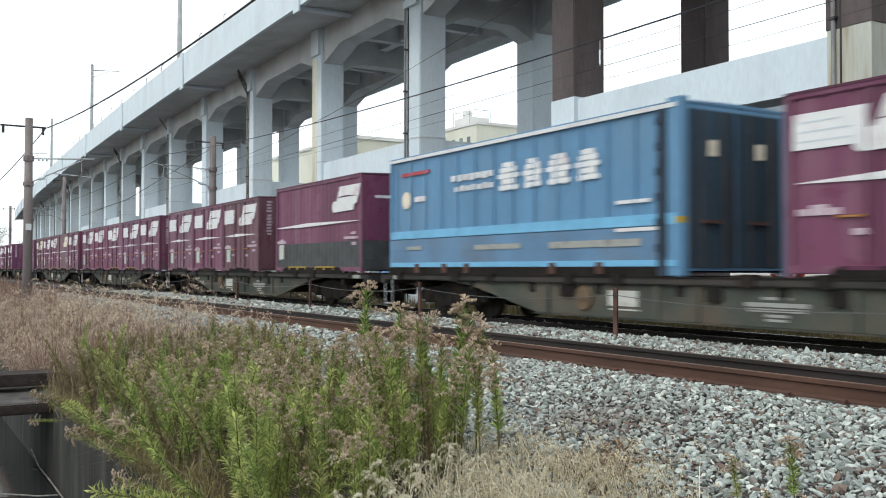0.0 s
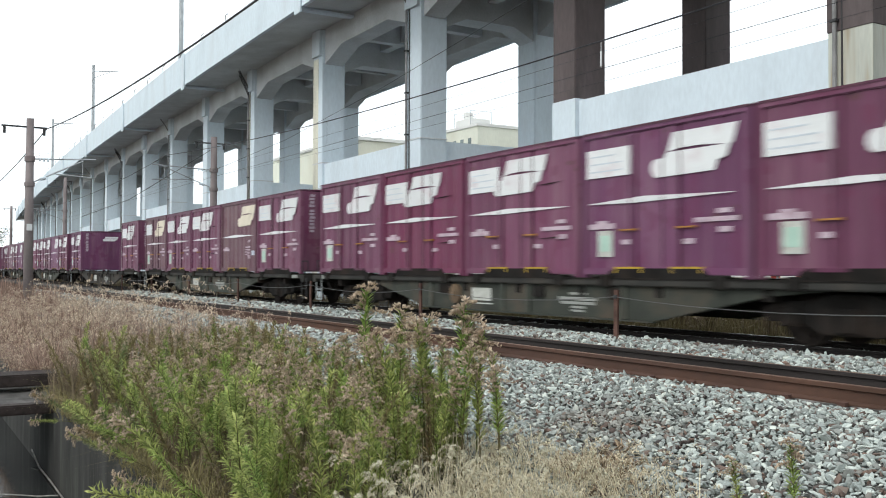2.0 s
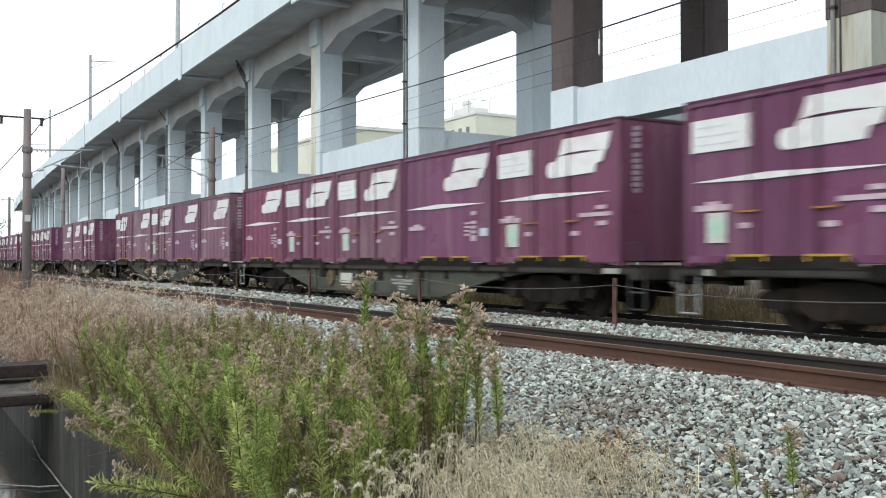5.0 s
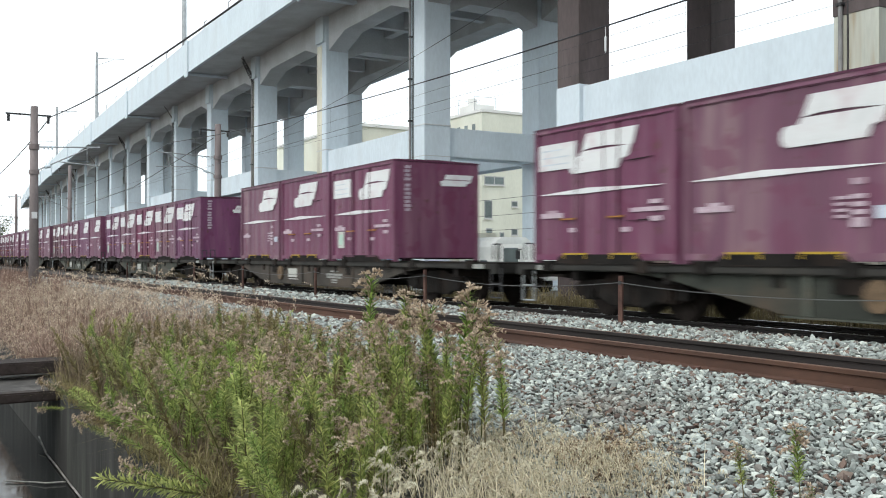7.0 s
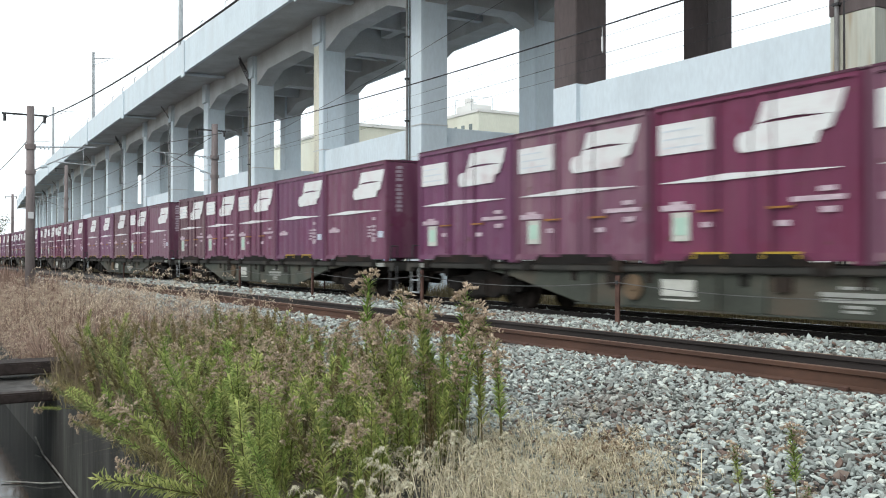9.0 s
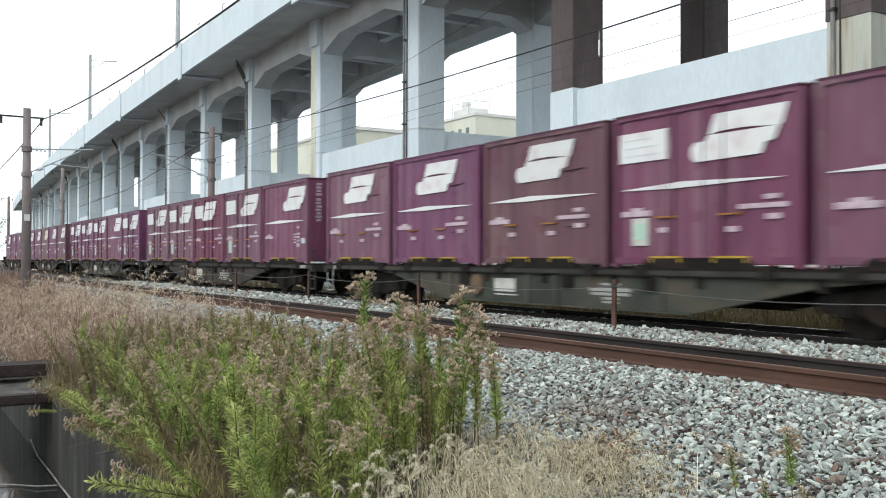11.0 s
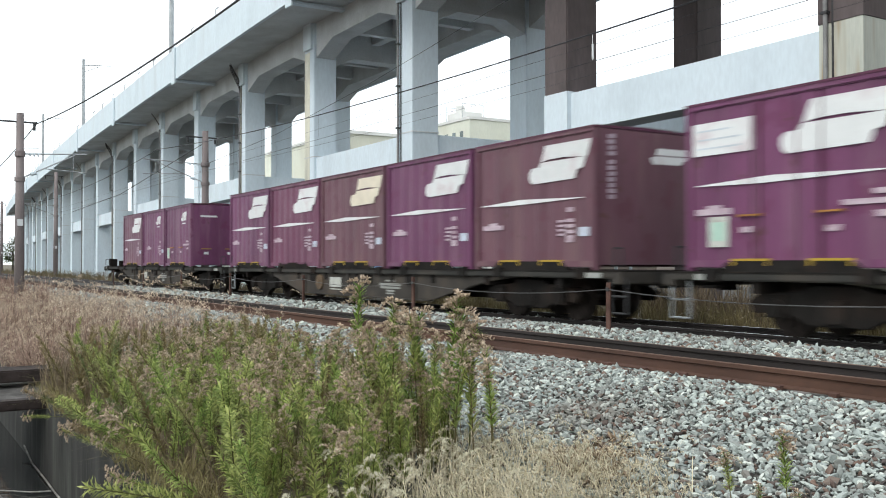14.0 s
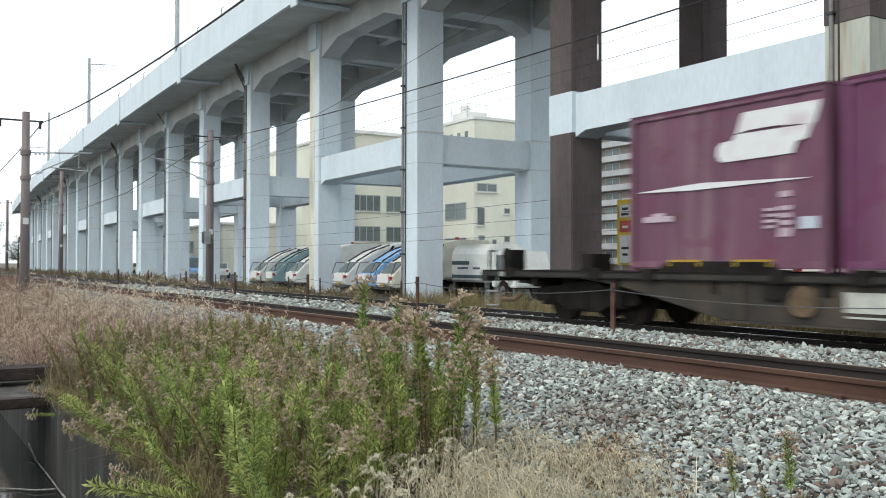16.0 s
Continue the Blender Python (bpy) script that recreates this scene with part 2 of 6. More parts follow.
BALLAST = stone_material()
BED = surface("ballast_bed", (0.07, 0.068, 0.062), 0.95, vary=0.45, scale=12, fine=40, bump=0.8)
CONCRETE = surface("painted_pale_concrete", (0.61, 0.695, 0.75), 0.85, vary=0.1, scale=0.5, fine=9, bump=0.12, dirt=(0.42, 0.45, 0.47), dirt_amount=0.5, dirt_scale=0.5, stretch=(1, 1, 0.4))
CONCRETE_RAW = surface("weathered_grey_concrete", (0.50, 0.525, 0.535), 0.9, vary=0.13, scale=0.6, fine=12, bump=0.15, dirt=(0.36, 0.365, 0.365), dirt_amount=0.5, dirt_scale=0.7)
JACKET = surface("brown_pier_steel_jacket", (0.090, 0.073, 0.073), 0.8, vary=0.3, scale=0.8, fine=10, bump=0.1, dirt=(0.14, 0.12, 0.115), stretch=(1, 1, 0.3))
STAINED = surface("rust_stained_pale_concrete", (0.52, 0.54, 0.48), 0.9, vary=0.15, scale=0.8, fine=12, bump=0.12, dirt=(0.30, 0.22, 0.13), dirt_amount=0.85, dirt_scale=1.5, stretch=(2.2, 2.2, 0.25))
STAIN = surface("ochre_rust_streak", (0.57, 0.56, 0.47), 0.9, vary=0.3, scale=1.2, bump=0.1, stretch=(1, 1, 0.25))
PIPE = surface("grey_plastic_pipe", (0.22, 0.22, 0.22), 0.6, vary=0.2)
DARK_METAL = surface("dark_weathered_metal", (0.05, 0.05, 0.052), 0.6, metal=0.3, vary=0.3)
POLE = surface("aged_concrete_pole", (0.20, 0.172, 0.17), 0.9, vary=0.25, scale=1.5, bump=0.2, dirt=(0.14, 0.10, 0.095), stretch=(1, 1, 0.3))
GALV = surface("galvanised_steel", (0.34, 0.36, 0.37), 0.5, metal=0.6, vary=0.2)
WIRE = surface("dark_wire", (0.035, 0.035, 0.04), 0.5, metal=0.4, vary=0.1, bump=0)
RUST = surface("rusty_post", (0.085, 0.045, 0.035), 0.9, vary=0.4, bump=0.3)
EARTH = surface("dry_earth", (0.12, 0.10, 0.075), 0.95, vary=0.4, scale=1.5, fine=25, bump=0.7, dirt=(0.07, 0.075, 0.04))
ASPHALT = surface("grey_asphalt", (0.06, 0.06, 0.06), 0.9, vary=0.25, scale=0.8, fine=60, bump=0.3)
SLEEPER = surface("concrete_sleeper", (0.24, 0.22, 0.20), 0.9, vary=0.25, bump=0.3)


# ---- ground, line and ballast ----
def smooth_at(table, x):
    return float(np.interp(x, [a for a, _ in table], [b for _, b in table]))


BED_PROFILE = [(3.2, -0.62), (4.4, -0.56), (5.3, -0.40), (6.5, -0.17), (7.1, -0.10), (7.5, -0.10), (7.62, -0.11), (7.75, -0.13), (8.65, -0.13), (8.8, -0.05), (8.95, 0.0), (9.3, 0.04), (9.8, 0.07), (10.4, 0.04), (10.9, -0.03), (12.4, -0.03), (12.9, -0.08), (13.8, -0.32), (15.5, -0.35)]
RAIL_Y = (7.60, 8.72, 11.07, 12.19)   # heads' outer lines, z of the heads 0.10
HEAD = 0.10


def bed_z(x, y):
    return smooth_at(BED_PROFILE, y) + 0.025 * noise.noise(Vector((x * 0.8, y * 0.8, 0)))


def verge_z(x, y):
    """The grassy verge on the camera's side, falling to the ditch."""
    return -0.62 + 0.05 * noise.noise(Vector((x * 0.5, y * 0.5, 3)))


# one sheet of ground out to the horizon, with the ditch cut into it
DITCH_Y = (-1.2, 2.0)
DITCH_X = -3.0
DITCH_END = -90.0
xs = sorted([-2500, -600, -200] + [-120 + 2 * i for i in range(59)] + [DITCH_END - 0.02, DITCH_END, DITCH_X, DITCH_X + 0.02] + [2 * i for i in range(25)] + [200, 600, 2500])
ys = [-2500, -500, -60, -12, -4, DITCH_Y[0] - 0.02, DITCH_Y[0], DITCH_Y[1], DITCH_Y[1] + 0.02, 2.4, 2.8, 3.2, 4.4, 5.3, 6.5, 7.1, 8.0, 8.9, 9.3, 9.8, 10.4, 10.9, 12.4, 12.9, 13.8, 15.5, 22, 40, 90, 300, 900, 2500]


def ground_z(x, y):
    if DITCH_Y[0] <= y <= DITCH_Y[1] and DITCH_END <= x <= DITCH_X:
        return -2.0
    if y < 3.2:
        return verge_z(x, y) if abs(x) < 150 else -0.62
    if y <= 15.5:
        return smooth_at(BED_PROFILE, y) - 0.03
    return -0.36


ground = solo("ground", Shape().sheet([[(x, y, ground_z(x, y)) for x in xs] for y in ys]), EARTH, "dry grassy earth around the railway line", "ground", kind="structure")
solo("pavement", Shape().box(-260, 60, 17.0, 46, -0.6, -0.30), ASPHALT, "grey asphalt yard under and behind the viaduct", "yard", kind="structure")

bed_x = [-300, -200, -140, -100] + [-80 + 1.0 * i for i in range(90)] + [40, 80]
bed_y = [3.2 + 0.25 * i for i in range(43)]
solo("ballast_bed", Shape().sheet([[(x, y, bed_z(x, y) - 0.012) for x in bed_x] for y in bed_y]), BED, "grey crushed stone track bed", "track bed", kind="structure")


def stones(name, spots, label, seed):
    """Loose crushed stone, one joined mesh: spots are rows of x, y, z, size."""
    r = np.random.default_rng(seed)
    base = np.array([(0, 0, 1), (0.9, 0, 0.35), (0.2, 0.85, 0.4), (-0.8, 0.4, 0.3), (-0.6, -0.7, 0.35), (0.4, -0.8, 0.3), (0.7, 0.5, -0.5), (-0.4, 0.7, -0.5), (-0.8, -0.2, -0.5), (0.0, -0.9, -0.5), (0.8, -0.4, -0.45), (0, 0, -0.8)])
    faces = np.array([(0, 1, 2), (0, 2, 3), (0, 3, 4), (0, 4, 5), (0, 5, 1), (1, 6, 2), (2, 7, 3), (3, 8, 4), (4, 9, 5), (5, 10, 1), (6, 7, 2), (7, 8, 3), (8, 9, 4), (9, 10, 5), (10, 6, 1), (11, 7, 6), (11, 8, 7), (11, 9, 8), (11, 10, 9), (11, 6, 10)])
    n = len(spots)
    q = np.stack([np.cos(a := r.uniform(0, 3.1416, n)), r.normal(0, 0.30, n), r.normal(0, 0.30, n), np.sin(a)], 1)   # lying, a little tilted
    q /= np.linalg.norm(q, axis=1)[:, None]
    w, x, y, z = q.T
    rot = np.stack([1 - 2 * (y * y + z * z), 2 * (x * y - w * z), 2 * (x * z + w * y), 2 * (x * y + w * z), 1 - 2 * (x * x + z * z), 2 * (y * z - w * x), 2 * (x * z - w * y), 2 * (y * z + w * x), 1 - 2 * (x * x + y * y)], 1).reshape(n, 3, 3)
    v = base[None] * (1 + r.uniform(-0.42, 0.42, (n, 12, 3))) * r.uniform(0.5, 1.5, (n, 1, 3)) * (1.25, 0.9, 0.64)
    v = np.einsum("nij,nkj->nki", rot, v) * spots[:, 3][:, None, None] + spots[:, None, :3]
    me = bpy.data.meshes.new(name)
    me.vertices.add(n * 12)
    me.vertices.foreach_set("co", v.astype(np.float32).ravel())
    fs = (faces[None] + 12 * np.arange(n)[:, None, None]).astype(np.int32).reshape(-1, 3)
    me.loops.add(fs.size)
    me.loops.foreach_set("vertex_index", fs.ravel())
    me.polygons.add(len(fs))
    me.polygons.foreach_set("loop_start", np.arange(0, fs.size, 3, dtype=np.int32))
    me.polygons.foreach_set("loop_total", np.full(len(fs), 3, dtype=np.int32))
    me.polygons.foreach_set("use_smooth", np.zeros(len(fs), dtype=bool))
    me.update(calc_edges=True)
    me.materials.append(BALLAST)
    return tagged(new(name, me), label, "gravel", kind="stuff")


def scatter(x0, x1, y0, y1, step, size, seed, keep=lambda x, y: True):
    r = np.random.default_rng(seed)
    spots = []
    for x in np.arange(x0, x1, step):
        for y in np.arange(y0, y1, step):
            a, b = x + r.uniform(-0.6, 0.6) * step, y + r.uniform(-0.6, 0.6) * step
            if keep(a, b):
                s = size * r.uniform(0.45, 1.45)
                spots.append((a, b, bed_z(a, b) + r.uniform(0.0, 0.5) * s, s))
    return np.array(spots)


def off_rails(x, y):
    return all(not (a - 0.09 < y < a + 0.155) for a in RAIL_Y)


stones("ballast", np.concatenate([
    scatter(-15, -3.2, 4.0, 7.55, 0.041, 0.0235, 1, off_rails),
    scatter(-29, -15, 4.2, 7.55, 0.075, 0.038, 2, off_rails),
    scatter(-20, -5.5, 8.9, 10.95, 0.058, 0.031, 3, off_rails),
    scatter(-20, -5.5, 12.2, 13.7, 0.085, 0.036, 4, off_rails),
    scatter(-46, -20, 8.9, 10.95, 0.10, 0.05, 5, off_rails),
    scatter(-60, -29, 4.6, 7.55, 0.13, 0.06, 6, off_rails),
    scatter(-40, -6, 11.3, 12.2, 0.10, 0.04, 8, off_rails)]), "loose pale grey crushed stone ballast with brownish pieces", 9)

RAIL_OUTLINE = [(-0.063, -0.153), (0.063, -0.153), (0.063, -0.141), (0.012, -0.125), (0.009, -0.045), (0.032, -0.036), (0.032, -0.004), (0.027, 0.0), (-0.027, 0.0), (-0.032, -0.004), (-0.032, -0.036), (-0.009, -0.045), (-0.012, -0.125), (-0.063, -0.141)]
for number, label in ((0, "rusty unused-looking railway track on stone ballast"), (1, "railway track carrying the freight train")):
    track = thing("railway_track", label, "railway track", pose(0, 0, 0), "railway tracks")
    for side, y in enumerate(RAIL_Y[2 * number:2 * number + 2]):
        c = y + 0.032
        top, tall = HEAD - 0.02 * (side == 1 and not number), 1.0 if number else 1.2   # the near track is canted a little, on heavier rail
        # only the nearest rail keeps the rust colour; the rest have shade painted in
        rail = part("rail", Shape().prism([(c + a * tall, top + b * tall) for a, b in RAIL_OUTLINE], 0, -320, 90), RAIL if not number and not side else DARK_RAIL, track)
        part("running_surface", Shape().box(-320, 90, c - 0.024, c + 0.024, top - 0.001, top + 0.0015), BRIGHT_TOP if number else RAIL_TOP, rail, "worn top of the rail")
    mid = (RAIL_Y[2 * number] + RAIL_Y[2 * number + 1]) / 2 + 0.03
    sleeper_mesh = Shape().prism([(-1.0, -0.22), (1.0, -0.22), (1.0, -0.075), (0.85, -0.058), (-0.85, -0.058), (-1.0, -0.075)], 0, -0.11, 0.11).mesh("sleeper", SLEEPER, 0.01)
    clip_mesh = Shape().prism([(-0.12, -0.062), (0.12, -0.062), (0.12, -0.025), (0.07, -0.02), (0.07, -0.056), (-0.07, -0.056), (-0.07, -0.02), (-0.12, -0.025)], 0, -0.045, 0.045).mesh("rail_clip", RUST)
    for i in range(84):
        s = part("sleeper", sleeper_mesh, SLEEPER, track, at=pose(-55 + 0.62 * i, mid, 0 if number else -0.085))
        for y in RAIL_Y[2 * number:2 * number + 2]:
            part("rail_clip", clip_mesh, RUST, s, at=pose(0, y + 0.032 - mid, 0 if number else 0.052))

# ---- ditch with a concrete lining ----
WATER = surface("still_dark_water", (0.012, 0.013, 0.012), 0.06, vary=0.1, bump=0.02, scale=1, fine=6)
# near-black base with paler upright streaks
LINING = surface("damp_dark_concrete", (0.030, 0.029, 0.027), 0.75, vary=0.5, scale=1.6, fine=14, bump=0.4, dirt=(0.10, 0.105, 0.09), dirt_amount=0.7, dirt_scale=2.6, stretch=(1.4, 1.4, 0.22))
TIMBER = surface("rotten_dark_timber", (0.03, 0.022, 0.02), 0.9, vary=0.4, scale=3, bump=0.4, stretch=(1, 4, 4))
solo("water", Shape().box(DITCH_END, DITCH_X, DITCH_Y[0], DITCH_Y[1], -1.9, -1.63), WATER, "still dark water in the drainage ditch", "water", kind="structure")
solo("ditch_wall", Shape().box(DITCH_END, DITCH_X, DITCH_Y[1] - 0.12, DITCH_Y[1] + 0.08, -1.95, -0.66), LINING, "dark stained concrete side of the ditch", "ditch wall", kind="structure", bevel=0.015)
solo("ditch_wall", Shape().box(DITCH_END, DITCH_X, DITCH_Y[0] - 0.08, DITCH_Y[0] + 0.12, -1.95, -0.66), LINING, "dark stained concrete side of the ditch", "ditch wall", kind="structure", bevel=0.015)
solo("ditch_wall", Shape().box(DITCH_X - 0.12, DITCH_X + 0.08, DITCH_Y[0] + 0.12, DITCH_Y[1] - 0.12, -1.95, -0.663), LINING, "dark stained concrete end of the ditch", "ditch wall", kind="structure", bevel=0.015)
for x, w, z, h in ((-14.6, 0.30, -0.36, 0.17), (-13.02, 0.12, -0.60, 0.13)):
    solo("timber_beam", Shape().box(x - w, x + w, DITCH_Y[0] - 0.3, DITCH_Y[1] + 0.25, z - h, z), TIMBER, "dark rotten timber beam laid across the ditch", "beam", "beams across the ditch", bevel=0.02)
PLANK = surface("littered_dark_concrete", (0.075, 0.07, 0.066), 0.9, vary=0.55, scale=2.5, fine=18, bump=0.6, dirt=(0.018, 0.014, 0.012), dirt_amount=0.8, dirt_scale=3)
solo("concrete_plank", Shape().box(-14.85, -13.15, DITCH_Y[0] - 0.2, DITCH_Y[1] + 0.3, -0.72, -0.61), PLANK, "worn dark grey concrete plank across the ditch", "plank", bevel=0.02)
cable_points = [Vector(p) for p in ((-14.7, 1.85, -1.50), (-13.9, 1.85, -1.61), (-12.9, 1.85, -1.60), (-12.0, 1.85, -1.61), (-10.4, 1.85, -1.60), (-8.2, 1.85, -1.61), (-5.0, 1.84, -1.60))]
PALE_CORD = surface("muddy_pale_cord", (0.26, 0.25, 0.23), 0.8, vary=0.5, scale=9, bump=0.1)
solo("slack_cord", Shape().pipe(cable_points, [0.012] * 7), PALE_CORD, "thin pale cord lying along the waterline", "cord")
solo("slack_cord", Shape().pipe([Vector(p) for p in ((-12.05, 1.82, -1.605), (-12.1, 1.6, -1.60), (-12.3, 1.45, -1.61), (-12.5, 1.2, -1.61))], [0.010] * 4), PALE_CORD, "thin pale cord floating on the ditch water", "cord")


# ---- viaduct ----
PIER_OLD = surface("olive_stained_old_pier", (0.30, 0.29, 0.255), 0.9, vary=0.25, scale=0.8, fine=10, bump=0.15, dirt=(0.13, 0.105, 0.085), dirt_amount=0.8, dirt_scale=1.2, stretch=(1.5, 1.5, 0.2))
SPAN, FIRST = 10.15, -32.94


def via_y(x):
    i = (FIRST - x) / SPAN
    return 18 + 0.161 * i + 0.01765 * i * i


COLUMN = {-2: (-13.0, 1.05), -1: (-23.02, 1.1), 0: (-32.91, 1.25), 1: (-42.85, 1.12)}   # left edge and width of the nearest ones


def column_at(i):
    return COLUMN.get(i, (FIRST - SPAN * i + 0.05, 1.0))


def swept(outline, x0, x1, step=2.5):
    """An outline of (offset behind the front column line, z), carried along the viaduct."""
    n = max(1, round(abs(x1 - x0) / step))
    rows = []
    for j in range(n + 1):
        x = x0 + (x1 - x0) * j / n
        rows.append([(x, via_y(x) + a, b) for a, b in outline])
    s, m = Shape(), len(outline)
    s.add([p for row in rows for p in row], [(j * m + i, j * m + (i + 1) % m, (j + 1) * m + (i + 1) % m, (j + 1) * m + i) for j in range(n) for i in range(m)])
    s.f += [tuple(range(m)), tuple(range(n * m, n * m + m))[::-1]]
    return s


viaduct = thing("viaduct", "pale painted concrete railway viaduct on paired columns", "viaduct", kind="structure")
ENDS = [30] + [FIRST - SPAN * (i + 0.54) for i in range(-4, 22, 2)]
for a, b in zip(ENDS, ENDS[1:]):
    part("deck_slab", swept([(-2.5, 12.85), (-2.5, 13.25), (9.3, 13.25), (9.3, 12.85), (6.8, 12.98), (6.7, 13.08), (1.2, 13.08), (1.1, 12.98), (0.1, 12.98)], a - 0.03, b + 0.03), CONCRETE_RAW, viaduct)
    part("parapet", swept([(-2.52, 12.83), (-2.52, 14.8), (-2.34, 14.8), (-2.34, 12.83)], a - 0.02, b + 0.02), CONCRETE, viaduct, "smooth pale painted parapet")
    part("parapet", swept([(9.14, 12.83), (9.14, 14.8), (9.32, 14.8), (9.32, 12.83)], a - 0.02, b + 0.02), CONCRETE, viaduct, "smooth pale painted parapet")
    part("joint_cover", Shape().box(b - 0.35, b + 0.35, via_y(b) - 2.62, via_y(b) - 2.53, 12.55, 14.85).box(b - 0.2, b + 0.2, via_y(b) - 2.5, via_y(b) + 0.1, 12.72, 12.84), CONCRETE, viaduct, "raised cover over the deck joint", bevel=0.02)


def haunched(x0, x1, off0, off1, top, low, deep, reach):
    """A beam along the viaduct with deeper haunches at both ends."""
    s = Shape()
    for a, b, za, zb in ((x0, x0 + reach, deep, low), (x0 + reach, x1 - reach, low, low), (x1 - reach, x1, low, deep)):
        ya, yb = via_y(a), via_y(b)
        s.add([(a, ya + off0, za), (a, ya + off1, za), (a, ya + off1, top), (a, ya + off0, top), (b, yb + off0, zb), (b, yb + off1, zb), (b, yb + off1, top), (b, yb + off0, top)],
              [(0, 1, 2, 3), (7, 6, 5, 4), (0, 4, 5, 1), (1, 5, 6, 2), (2, 6, 7, 3), (3, 7, 4, 0)])
    return s


for i in range(-4, 19):
    x, wide = column_at(i)
    e, next_x = x + wide, sum(column_at(i + 1))
    y = via_y(x)
    brown = i in (-1, -3)
    for row, off in enumerate((0.0, 5.6)):
        column = part("column", Shape().box(x, e, y + off, y + off + 1.2, -0.6, 12.95), JACKET if brown else PIER_OLD if i == -2 else CONCRETE, viaduct, "brown jacketed column" if brown else "", bevel=0.03)
        if brown or i == -2:
            part("painted_band", Shape().box(x - 0.012, e + 0.012, y + off - 0.012, y + off + 1.212, 5.15, 6.40), STAINED if i == -2 else CONCRETE, column, "pale band where the struts meet")
        else:
            part("band_line", Shape().box(x - 0.02, e + 0.02, y + off - 0.02, y + off + 1.22, 6.37, 6.42), CONCRETE_RAW, column)
            part("band_line", Shape().box(x - 0.008, e + 0.008, y + off - 0.008, y + off + 1.208, 5.14, 5.17), CONCRETE_RAW, column)
        if i == -2:
            part("upper_jacket", Shape().box(x - 0.03, e + 0.03, y + off - 0.03, y + off + 1.23, 6.41, 12.94), JACKET, column, "brown jacketed upper half")
            part("pier_edge", Shape().box(x - 0.01, x + 0.22, y + off - 0.014, y + off + 0.03, -0.3, 5.14), JACKET, column, "dark weathered edge")
        if row == 0:
            part("head_pilaster", Shape().box(x + 0.1, e - 0.1, y - 0.14, y + 0.2, 11.7, 12.96), CONCRETE, column)
    part("cross_strut", Shape().box(x + 0.14, e - 0.14, y + 1.15, y + 5.65, 5.17, 6.34), CONCRETE, viaduct, bevel=0.02)
    s = Shape()
    for y0, y1, z0, z1 in ((y + 1.15, y + 2.2, 10.95, 11.45), (y + 2.2, y + 4.6, 11.45, 11.45), (y + 4.6, y + 5.65, 11.45, 10.95)):
        s.add([(a, b, c) for a in (x + 0.12, e - 0.12) for b, c in ((y0, z0), (y0, 13.05), (y1, 13.05), (y1, z1))], [(0, 1, 2, 3), (7, 6, 5, 4), (0, 3, 7, 4), (1, 5, 6, 2), (0, 4, 5, 1), (3, 2, 6, 7)])
    part("cross_beam", s, CONCRETE_RAW, viaduct)
    for off in (0.15, 5.75):
        part("edge_beam", haunched(next_x - 0.02, x + 0.02, off, off + 0.95, 13.0, 11.87, 11.25, 2.0), CONCRETE_RAW, viaduct)
    for u in (0.33, 0.67):
        part("secondary_beam", Shape().box(x - SPAN * u - 0.2, x - SPAN * u + 0.2, y + 1.05, y + 5.85, 12.15, 13.06), CONCRETE_RAW, viaduct)
    part("stringer", haunched(next_x - 0.02, x + 0.02, 3.2, 3.65, 13.05, 12.25, 12.25, 0.5), CONCRETE_RAW, viaduct)
    if i % 2 == 0:
        for off in (0.15, 5.75):
            part("strut", haunched(next_x - 0.02, x + 0.02, off, off + 0.9, 6.33, 5.18, 5.0, 0.5), CONCRETE, viaduct)
    if i % 4 in (0, 2):
        part("drain_pipe", Shape().line([(x + 0.3, y - 0.75, 12.9), (x + 0.25, y - 0.45, 12.55), (x + 0.2, y - 0.09, 12.0), (x + 0.2, y - 0.09, -0.3)], 0.05, 8), PIPE, viaduct)
        part("cable", Shape().line([(x + 0.34, y - 0.03, 12.0), (x + 0.34, y - 0.03, -0.3)], 0.022, 6), DARK_METAL, viaduct)
        for z in (1.5, 3.2, 4.9, 6.6, 8.3, 10.0):
            part("pipe_clamp", Shape().box(x + 0.12, x + 0.28, y - 0.16, y + 0.01, z, z + 0.06), DARK_METAL, viaduct)
    if i % 4 == 2 and i > 0:
        knot = Shape()
        for k in range(5):
            knot.line([(x + 1.1 - 0.17 * k, y - 0.95 + 0.05 * k, 12.8 - 0.05 * k), (x + 0.3 - 0.03 * k, y - 0.35, 12.35 - 0.08 * k), (x + 0.3, y - 0.1, 11.9 - 0.12 * k)], 0.018, 5)
        part("cable_bundle", knot, DARK_METAL, viaduct, "tangle of dark cables at the column head")
    if i in (1, 2, 6):
        part("rust_streak", Shape().box(x + (0.02 if i == 1 else 0.1), x + (0.62 if i == 1 else 0.36), y - 0.017, y + 0.1, -0.3, 6.3 if i not in (1, 2) else 11.6), STAIN, viaduct, "ochre stain running down the column")
# loop of cable at the head of a rear column
part("cable_loop", Shape().line([(-42.0 + 0.28 * math.cos(a / 2), 24.0, 10.9 + 0.42 * math.sin(a / 2)) for a in range(14)], 0.05, 6), DARK_METAL, viaduct, "dark loop of cable")

